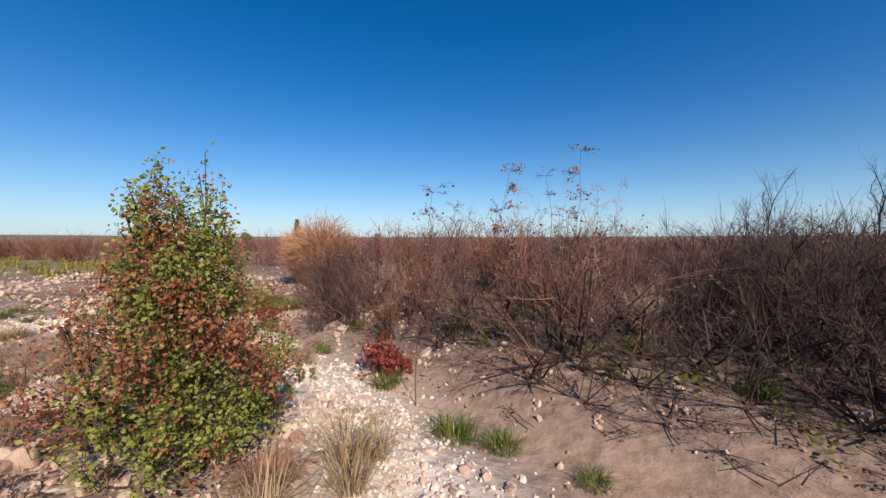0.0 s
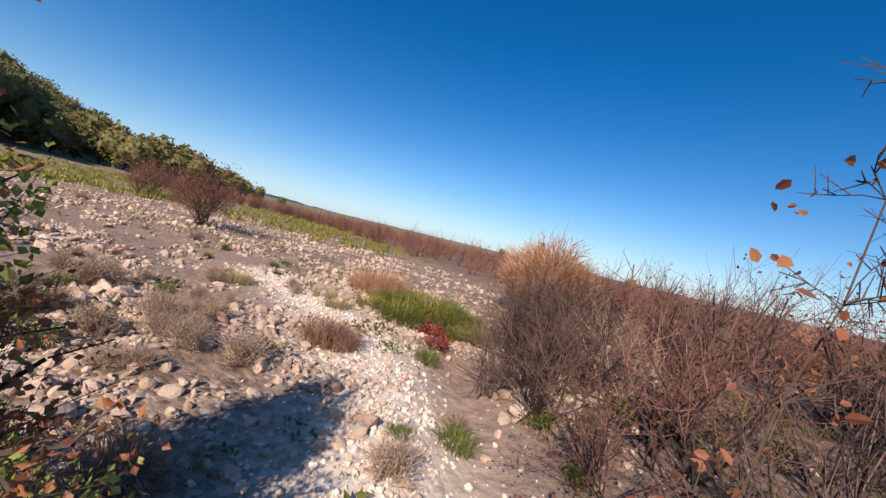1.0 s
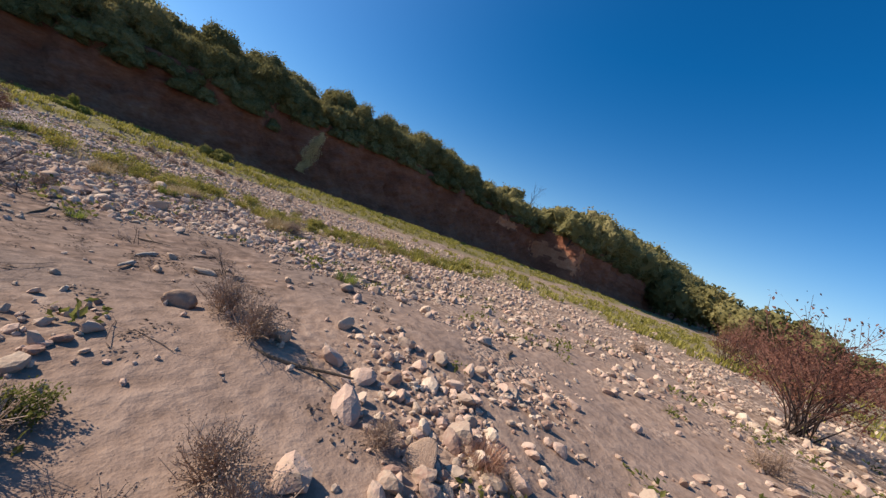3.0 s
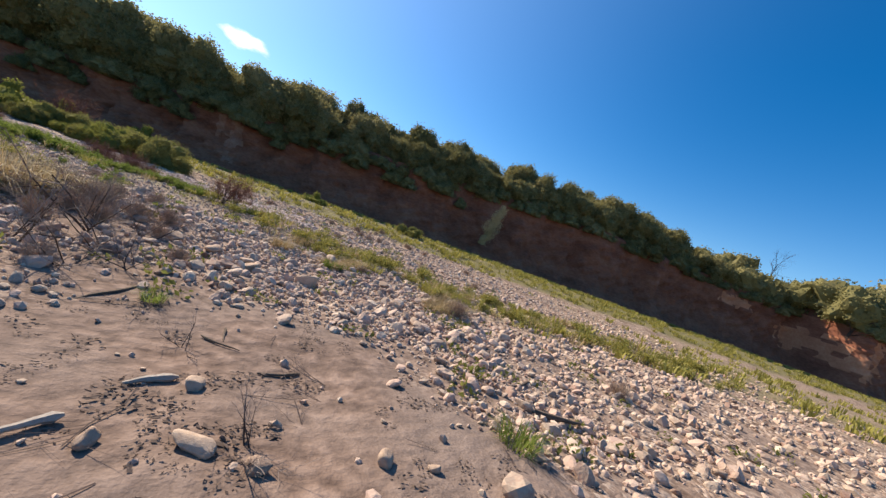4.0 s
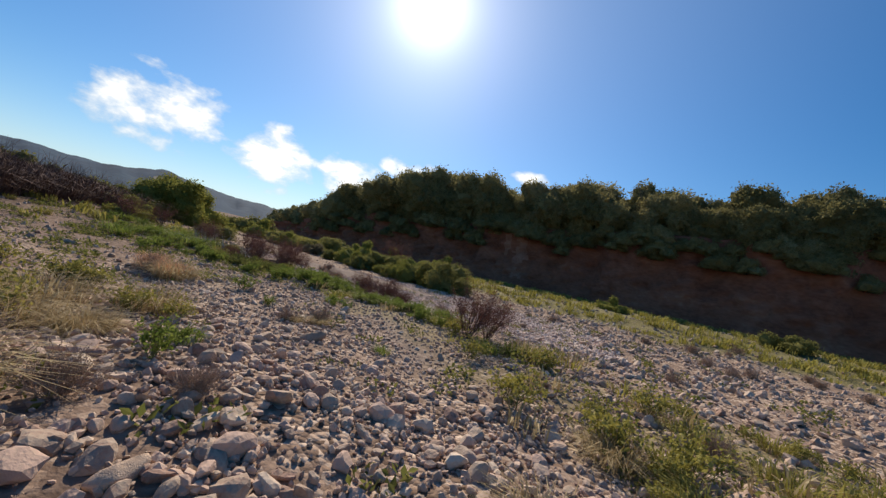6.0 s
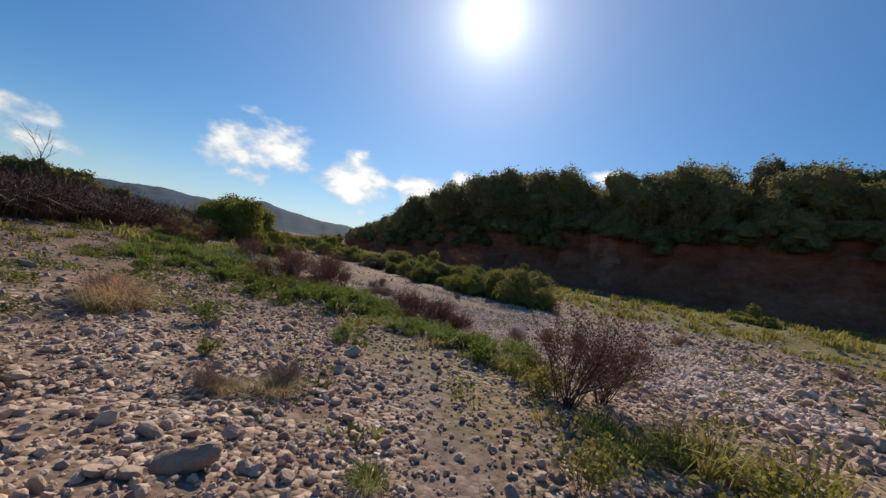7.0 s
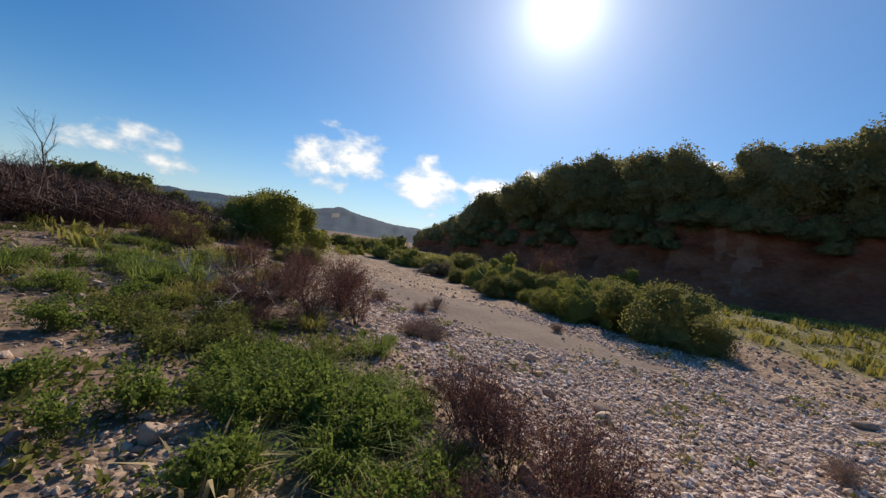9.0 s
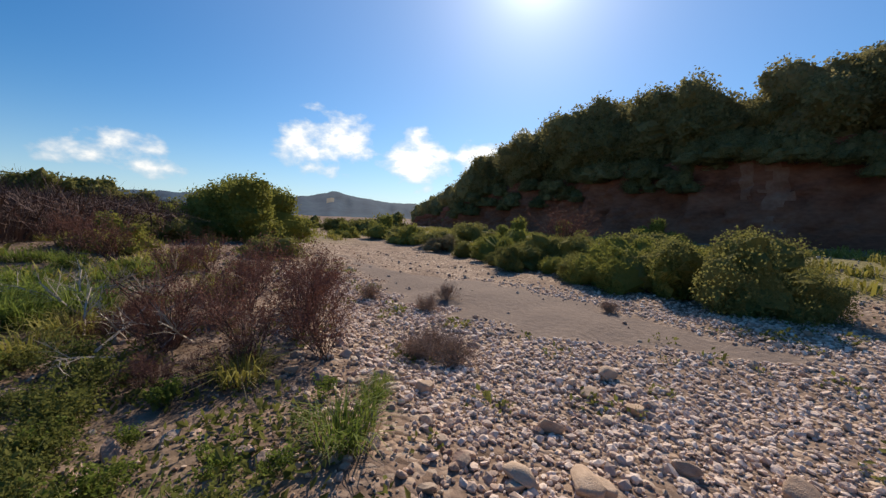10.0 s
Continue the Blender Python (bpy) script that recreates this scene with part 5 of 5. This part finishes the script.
for x, y, z in ((-5.45, 3.4, 1.2), (-5.15, 3.15, 1.0), (-4.75, 3.95, 0.7), (-4.4, 3.55, 0.7), (-6.7, 5.0, 0.5), (-6.6, 3.9, 0.55), (-7.0, 3.2, 0.6), (-9.9, 8.3, 0.6), (-11.3, 7.6, 0.7), (-10.4, 6.9, 0.5), (-8.9, 7.9, 0.5), (1.1, 5.2, 0.7), (2.5, 4.8, 0.8), (3.0, 3.45, 0.8), (0.2, 6.2, 0.8), (-1.6, 6.9, 0.7), (-1.0, 6.2, 0.6), (-2.1, 8.0, 0.8)):
    put(OLIVES[rg.randint(2)], x, y, x * 3, z)
RUSSET = tuft("russet_grass_tuft", 199, 420, 0.22, 0.42, 1.3, M_RUSSET, "russet-brown dry grass tuft beside the trail", wide=0.004)
for x, y, z in ((-4.12, 5.95, 1.0), (-3.95, 6.1, 0.8), (-4.4, 6.3, 0.5), (-2.6, 3.7, 0.8), (-1.2, 2.5, 0.7), (-9.0, 4.8, 0.5)):
    put(RUSSET, x, y, x, z)
for k in range(30):
    put(OLIVES[k % 2], rg.uniform(-2.7, 1.0), rg.uniform(-15.9, -14.3), k, rg.uniform(0.6, 1.15))
for ob in OLIVES + [RUSSET]:
    drop(ob)
x, y = scatter(380, -5.6, 2.5, -8.6, -3.2, lambda x, y: 0.4 * smooth(-0.5, 0.3, fuzz(x, y, 2.5, 192)), 193)
for a, b in zip(x, y):
    put((YHERBS + YHERBS + STRAWS)[rg.randint(6)], a, b, a * 3, rg.uniform(0.7, 1.35))
for ob in YHERBS + STRAWS:
    drop(ob)
for x, y, z in ((-0.6, 2.4, 1.0), (-0.7, 2.7, 0.85), (-0.5, 2.75, 0.8), (-6.3, 7.6, 0.8), (-1.0, 2.0, 1.0), (-6.5, 7.4, 0.7)):
    put(DRIES[rg.randint(2)], x, y, rg.uniform(0, 6.28), z)
x, y = scatter(2600, -26, 12, -30, -4, lambda x, y: np.where(to_river(x, y)[0] < -12, 0.5 * smooth(-0.4, 0.4, fuzz(x, y, 2.2, 190)), 0.16) * masks(x, y)[1] * clear(x, y, 0.7) * (to_river(x, y)[1] > 35.5) * ((to_river(x, y)[1] < strip_top(to_river(x, y)[0])) | (to_river(x, y)[0] > -8)), 97)
for a, b in list(zip(x, y))[:280]:
    put(YELLOWS[rg.randint(2)], a, b, rg.uniform(0, 6.28), rg.uniform(0.6, 1.3))
for ob in GREENS + YELLOWS + DRIES:
    drop(ob)
tiny = [blades(18, np.random.RandomState(120 + k), 0.3, 0.4, 1.1, 0.03) for k in range(4)]
x, y = scatter(26000, -120, 30, -60, 70, lambda x, y: masks(x, y)[1] * (to_river(x, y)[1] > 4) * smooth(120, 30, np.hypot(x, y + 20)) * (line_dist(x, y, ROUTE) > 9), 98)
stuff("meadow_tufts", tiny, (x, y), M_YGREEN, "yellow-green herbs and grass along the cliff foot", "grass", (0.6, 1.3), 99)

low = [blades(26, np.random.RandomState(125 + k), 0.2, 0.26, 1.2, 0.011) for k in range(4)]
x, y = scatter(5200, -26, 0, -28, -2, lambda x, y: smooth(36.2, 37.2, to_river(x, y)[1] + 0.5 * fuzz(x, y, 2, 126)) * smooth(0.8, -0.8, to_river(x, y)[1] - strip_top(to_river(x, y)[0]) + 0.8 * fuzz(x, y, 3, 127)) * smooth(-9, -12, to_river(x, y)[0]) * (0.12 + 0.7 * fuzz(x, y, 1.9, 128)) * clear(x, y, 0.5), 129)
straw = np.random.RandomState(131).uniform(0, 1, len(x)) < 0.45
stuff("yellow_grass_strip", low, (x[~straw], y[~straw]), M_YGREEN, "strip of low yellow-green grass along the gravel", "grass", (0.6, 1.4), 130)
stuff("straw_grass_strip", low, (x[straw], y[straw]), M_DRYGRASS, "dry straw-coloured grass along the gravel", "grass", (0.7, 1.7), 131)

# orange reeds
def reed_clump(seed):
    rng = np.random.RandomState(seed)
    ob = thing("orange_reed_clump", "fluffy peach-orange dry reed clump beside the thicket", "reeds", "dry orange reeds")
    part("foliage", mesh_of("foliage", *blades(650, rng, 0.34, 1.5, 1.5, 0.005), M_ORANGE), ob)
    n = 3600
    a, q = rng.uniform(0, 6.283, n), np.sqrt(rng.uniform(0, 1, n))
    t = rng.uniform(0.3, 1.0, n)
    r = q * (0.26 + 0.36 * t)
    P = np.stack([r * np.cos(a), r * np.sin(a), t * 1.65 * (1 - 0.3 * q ** 2) * (0.86 + 0.22 * fuzz(a * 2, q, 2.0, seed))], -1) + rng.normal(0, 0.085, (n, 3))
    D = np.stack([q * np.cos(a), q * np.sin(a), 0.9 - 0.5 * q], -1) + rng.normal(0, 0.3, (n, 3))
    hairs = np.concatenate([P, np.full((n, 1), 0.006), P + 0.2 * D, np.full((n, 1), 0.002)], 1)
    part("plume", mesh_of("plume", *tubes(hairs), M_ORANGE), ob, "feathery pale seed plumes")
    return ob


REED = [reed_clump(131), reed_clump(132)]
for x, y, z in ((-4.5, 13.6, 1.55), (-5.0, 13.9, 1.4), (-4.2, 14.3, 1.3), (13.5, -13.2, 0.7), (2.0, 19.0, 1.0), (16, -13.6, 0.6)):
    put(REED[int(abs(x * 10)) % 2], x, y, x, z)
for ob in REED:
    drop(ob)
RUST = [tuft("orange_grass_tuft", 195 + k, 420, 0.32, 0.62, 1.3, M_ORANGE, "dry orange grass tuft behind green grass", wide=0.005, group="dry orange grass") for k in range(2)]
for x, y, z in ((-7.2, 9.2, 0.9), (-6.9, 9.6, 1.0), (-7.3, 9.7, 0.95), (-6.5, 9.5, 0.8), (-6.6, 9.1, 0.75), (-7.6, 9.4, 0.7), (-7.0, 10.0, 0.9), (-2.2, -10.8, 0.8), (-1.4, -11.0, 0.8)):
    put(RUST[int(abs(x * 10)) % 2], x, y, x, z)
for ob in RUST:
    drop(ob)

# ---- bushes beyond the wash ----
BUSHES = [bush("olive_bush", 141 + k, 1.75, 4.0, *((19000, 0.046) if k < 3 else (3600, 0.10)), m, label, group="bushes along the wash") for k, (m, label) in enumerate((
    (M_YBUSH, "yellow-green willowy bush beside the gravel wash"), (M_BUSH, "spreading olive-green bush beside the gravel wash"), (M_GBUSH, "grey-green dusty bush beside the gravel wash"),
    (M_BUSH, "spreading olive-green bush beside the gravel wash"), (M_YBUSH, "yellow-green willowy bush beside the gravel wash")))]
nth = 0
for x, y, z in ((-4.6, -26.5, 1.2), (-5.5, -25.6, 0.7), (-3.3, -26.6, 0.8), (-2.2, -26.7, 0.6), (-3.0, -27.8, 0.95), (-1.6, -27.5, 0.62), (-0.3, -28.3, 0.45), (1.6, -28.3, 0.62), (0.4, -30.2, 0.85), (3.2, -30.4, 0.75), (5.4, -31.2, 0.5), (7.7, -32.2, 0.6), (9.6, -34.2, 0.75), (12.5, -34.8, 0.8), (14, -36, 0.9), (18, -38, 1.1), (-2.6, -33, 0.9), (1.8, -35, 0.9), (24, -42, 1.2), (21, -36, 0.8), (30, -43, 1.2), (5.5, -37, 1.0), (10, -39, 1.0), (-16, -32, 0.6), (-24, -28, 0.7), (-2, -40, 0.9), (8, -22, 0.6), (17, -22, 0.8), (22, -26, 0.9), (27, -30, 1.0), (12, -20, 0.7), (9, -18, 0.6)):
    put(BUSHES[int(abs(x * 3)) % 3 if nth < 12 else 3 + nth % 2], x, y, x, z)
    nth += 1
FAR_BUSH = [bush("olive_bush", 146 + k, 2.0, 3.6, 800, 0.17, M_BUSH, "rounded olive-green bush far down the valley", group="bushes down the valley") for k in range(2)]
rb_far = np.random.RandomState(47)
for k in range(52):
    s, d = rb_far.uniform(22, 105), rb_far.uniform(20, 50)
    x, y = river(s, d)
    if d < 27.5 or d > 34.5 or s > 60:
        put(FAR_BUSH[k % 2], x, y, k * 1.3, rb_far.uniform(0.6, 1.25) * (1 + s / 140))
for ob in BUSHES + FAR_BUSH:
    drop(ob)
willow = bush("willow_bush", 151, 4.5, 5.2, 15000, 0.10, M_YBUSH, "large rounded yellow-green willow bush on the bank", "bush")
willow.matrix_world = pose(13.4, -24.2, float(height(13.4, -24.2)))

# ---- trees above the cliff ----
TREES = [tree("oak_tree", 161 + k, 5.2, 4.8, 7000, 0.13, M_CROWN, "dense olive-green oak on the cliff top") for k in range(5)]
FAR_TREES = [tree("oak_tree", 166 + k, 5.2, 4.8, 1100, 0.20, M_CROWN, "dense olive-green oak on the cliff top") for k in range(3)]
rt = np.random.RandomState(7)
for s in np.arange(-230, 84, 3.3):
    for row, back in enumerate((1.8, 7.0)):
        ss = s + rt.uniform(-1.2, 1.2)
        b = back + rt.uniform(-1.0, 1.2)
        x, y = river(ss, float(bend(ss)) - b)
        base = float(brow(ss)) - 1.7 + 0.1 * b
        top = np.interp(ss, [-230, -150, -112, -86, -60, -42, -24, -8, 4, 15, 22, 32, 46, 62, 84], [18.5, 18.5, 17, 14.2, 15.2, 15.4, 14.4, 14.8, 14.6, 15.4, 15.4, 13.8, 9.8, 7.5, 6]) * (1 + b / 60)
        put(TREES[rt.randint(5)] if -75 < ss < 40 else FAR_TREES[rt.randint(3)], x, y, rt.uniform(0, 6.28), (top - base) / np.interp(ss, [-70, -45, -5], [4.55, 4.8, 4.95]) * rt.uniform(0.74, 1.16) * (0.95 if ss > -15 else 1.0), base)
for ob in TREES + FAR_TREES:
    drop(ob)
HANG = [bush("cliff_bush", 171 + k, 2.2, 3.2, 2400, 0.11, M_CROWN, "green bush hanging over the cliff's brow", group="bushes on the brow") for k in range(3)]
for s in np.arange(-120, 60, 1.9):
    ss = s + rt.uniform(-0.8, 0.8)
    x, y = river(ss, float(bend(ss)) + rt.uniform(-0.6, 0.7))
    put(HANG[rt.randint(3)], x, y, rt.uniform(0, 6.28), rt.uniform(0.6, 1.15), float(brow(ss)) - rt.uniform(0.6, 1.6) - (1.4 if ss > 10 and rt.uniform() < 0.5 else 0))
for s in np.arange(-30, 44, 1.7):
    ss = s + rt.uniform(-0.8, 0.8)
    x, y = river(ss, float(bend(ss)) + rt.uniform(0.3, 1.2))
    put(HANG[rt.randint(3)], x, y, rt.uniform(0, 6.28), rt.uniform(0.7, 1.2), float(brow(ss)) - rt.uniform(0.6, 3.6))
for ob in HANG:
    drop(ob)

# pale plume-like bush standing against the cliff
def plume_bush():
    rng = np.random.RandomState(18)
    ob = thing("pale_plume_bush", "pale straw-coloured plume bush against the cliff", "bush")
    t = rng.uniform(0, 1, 4600)
    r = 1.05 * np.sin(math.pi * np.clip(0.12 + 0.8 * t, 0, 1)) * np.sqrt(rng.uniform(0, 1, 4600))
    a = rng.uniform(0, 6.283, 4600)
    r = r * np.clip(0.62 + 0.5 * fuzz(a, t * 5, 2.1, 19), 0.15, 1.2)
    P = np.stack([r * np.cos(a), r * np.sin(a), t * 5.8], -1) + rng.normal(0, 0.16, (4600, 3)) + 0.22 * np.sin(t * 19)[:, None] * np.array([1, 0.4, 0])
    P[:, 2] = np.abs(P[:, 2])
    part("wood", mesh_of("wood", *tubes([(0, 0, -0.2, 0.05, 0.1, 0, 2.0, 0.04), (0.1, 0, 2.0, 0.04, 0, 0.1, 5.3, 0.01)]), M_PALETWIG), ob)
    part("foliage", mesh_of("foliage", *leaves(P, 0.12, rng, 0.2), M_PALELEAF), ob)
    x, y = river(-34.5, 3.2)
    ob.matrix_world = pose(x, y, 2.7) @ Matrix.Rotation(radians(13), 4, Vector((UX, UY, 0)).cross(Vector((0, 0, 1))))


plume_bush()

# ---- far trees on the plain ----
PLAIN = [tree("plain_tree", 191 + k, 7.0, 6.5, 600, 0.55, M_CROWN, "dark rounded tree far out on the plain") for k in range(2)]
for az, r, z in ((176, 150, 2.3), (174, 150, 2.2), (172, 150, 2.3), (170, 150, 2.2), (168, 145, 1.9), (166, 150, 2.1), (164, 150, 1.7), (162, 150, 2.0), (160, 152, 1.35), (158, 155, 1.4), (156, 160, 1.2), (154, 165, 0.9), (151, 180, 0.6), (75, 150, 0.5), (100, 170, 0.7), (118, 180, 0.7)):
    x, y = r * math.cos(radians(az)), r * math.sin(radians(az))
    put(PLAIN[az % 2], x, y, az, z)
for ob in PLAIN:
    drop(ob)

# ---- low herbs and lying twigs ----


def herb(seed):
    r = np.random.RandomState(seed)
    n = 26
    a, q = r.uniform(0, 6.283, n), 0.2 * np.sqrt(r.uniform(0, 1, n))
    return leaves(np.stack([q * np.cos(a), q * np.sin(a), r.uniform(0.01, 0.16, n) * (1.2 - q * 4)], -1), 0.045, r, 0.9, 1.6)


herbs = [herb(200 + k) for k in range(5)]


def herby(x, y):
    s, d = to_river(x, y)
    v = smooth(-13, -9, s) * smooth(35.4, 36.4, d) * smooth(46, 41, d) * (0.35 + 0.5 * fuzz(x, y, 1.6, 131))
    v = np.maximum(v, 0.4 * smooth(36, 37.5, d) * smooth(1, -1, d - strip_top(s)) * (0.3 + 0.6 * fuzz(x, y, 1.8, 132)))
    v = np.maximum(v, 0.4 * (in_brush(x, y) > 0.0) * (y > 2) * smooth(-0.5, 0.4, fuzz(x, y, 1.5, 136)))
    v = np.maximum(v, 0.05 + 0.12 * fuzz(x, y, 2.4, 133))
    return np.clip(v, 0, 1) * clear(x, y, 0.3) * (1 - masks(x, y)[0])


stuff("low_herbs", herbs, scatter(20000, -18, 9, -24, 12, herby, 134), M_HERB, "low olive-green herbs between the stones", "herbs", (0.6, 1.3), 135)
lying = [tubes(twig_geo(210 + k, 1.0, 1, 2, 4, 0.95, 0.0085, 0.0)[0]) for k in range(6)]
lying = [(np.stack([v[:, 2] - 0.35, v[:, 1] * 1.5, np.abs(v[:, 0]) * 0.3 + 0.014], -1), f) for v, f in lying]


def littered(x, y):
    v = 0.75 * (in_brush(x, y) > -0.5) * (y > 1) * smooth(9, 4, np.hypot(x - 1.5, y - 5))
    v = np.maximum(v, bank_zone(x, y) * (0.55 + 0.6 * fuzz(x, y, 1.2, 29)))
    v = np.maximum(v, 0.12 * np.exp(-(((x + 9.0) / 2.2) ** 2 + ((y - 0.4) / 2.4) ** 2)))
    v = np.maximum(v, 0.55 * np.exp(-(((x + 7.7) / 1.0) ** 2 + ((y + 2.3) / 1.4) ** 2)))
    v = np.maximum(v, 0.8 * np.exp(-(((x - 0.8) / 2.2) ** 2 + ((y + 16.1) / 0.9) ** 2)))
    return v


stuff("fallen_twigs", lying, scatter(9500, -13, 9, -19, 12, littered, 136), M_BURNT, "dark fallen twigs lying on the soil", "twigs", (0.35, 1.0), 137, 0.0)

debris = [(v * np.array([1.2, 1.2, 0.35]), f) for v, f in herbs]
stuff("plant_debris", debris, scatter(12000, -13, 5, -18, 6, lambda x, y: np.maximum(0.9 * np.exp(-(((x + 9.0) / 2.4) ** 2 + ((y - 0.8) / 2.2) ** 2)) * smooth(-0.3, 0.4, fuzz(x, y, 1.1, 138)), np.maximum(0.8 * bank_zone(x, y), np.exp(-(((x - 0.5) / 2.4) ** 2 + ((y + 16.0) / 1.0) ** 2)))), 139), M_DEBRIS, "dark dead leaves and bark scraps on the silt", "debris", (0.2, 0.62), 140, 0.0)

# ---- driftwood ----


def stick(x, y, long, r, turn, seed, pale=False):
    rng = np.random.RandomState(seed)
    p, d, V, F = np.array([-long / 2, 0, 0.0]), np.array([1.0, 0, 0]), [], []
    for k in range(8):
        w = r * (0.35 if k in (0, 7) else 1 - k / 12) * rng.uniform(0.85, 1.15)
        side = np.array([-d[1], d[0], 0]) / np.hypot(d[0], d[1])
        for m in range(6):
            V.append(p + side * w * math.cos(m * 1.0472) + np.array([0, 0, w * math.sin(m * 1.0472)]))
        d = d + rng.normal(0, 0.12, 3) * np.array([1, 1, 0.3])
        d /= np.linalg.norm(d)
        p = p + d * long / 7
    for k in range(7):
        for m in range(6):
            F.append((6 * k + m, 6 * k + (m + 1) % 6, 6 * k + 6 + (m + 1) % 6, 6 * k + 6 + m))
    F += [(0, 3, 2, 1), (0, 5, 4, 3), (42, 43, 44, 45), (42, 45, 46, 47)]
    ob = new("driftwood_stick", mesh_of("driftwood_stick", V, F, M_BLEACHED if pale else M_WOOD))
    ob.matrix_world = pose(x, y, float(height(x, y)) + r * 0.8, 0, 0, turn)
    tagged(ob, "short bleached piece of driftwood on the silt" if pale else "weathered dark driftwood stick lying on the gravel", "driftwood", "driftwood sticks")


for k, (x, y, long, r, turn) in enumerate(((-8.35, 3.4, 0.9, 0.02, 110), (-12.3, 0.6, 0.75, 0.05, 150), (-12.7, -0.3, 0.7, 0.03, 20), (-8.0, -1.2, 0.8, 0.02, 60), (-8.5, 3.5, 0.5, 0.015, 70), (-9.4, 0.2, 0.35, 0.018, 30), (-8.9, -0.3, 0.4, 0.012, 120), (-11.9, 4.0, 0.5, 0.03, 10), (-9.0, -0.55, 0.3, 0.014, 95), (-8.56, 0.44, 0.3, 0.03, 20), (-8.15, 1.0, 0.3, 0.028, 35))):
    stick(x, y, long, r, turn, 400 + k, k > 8)
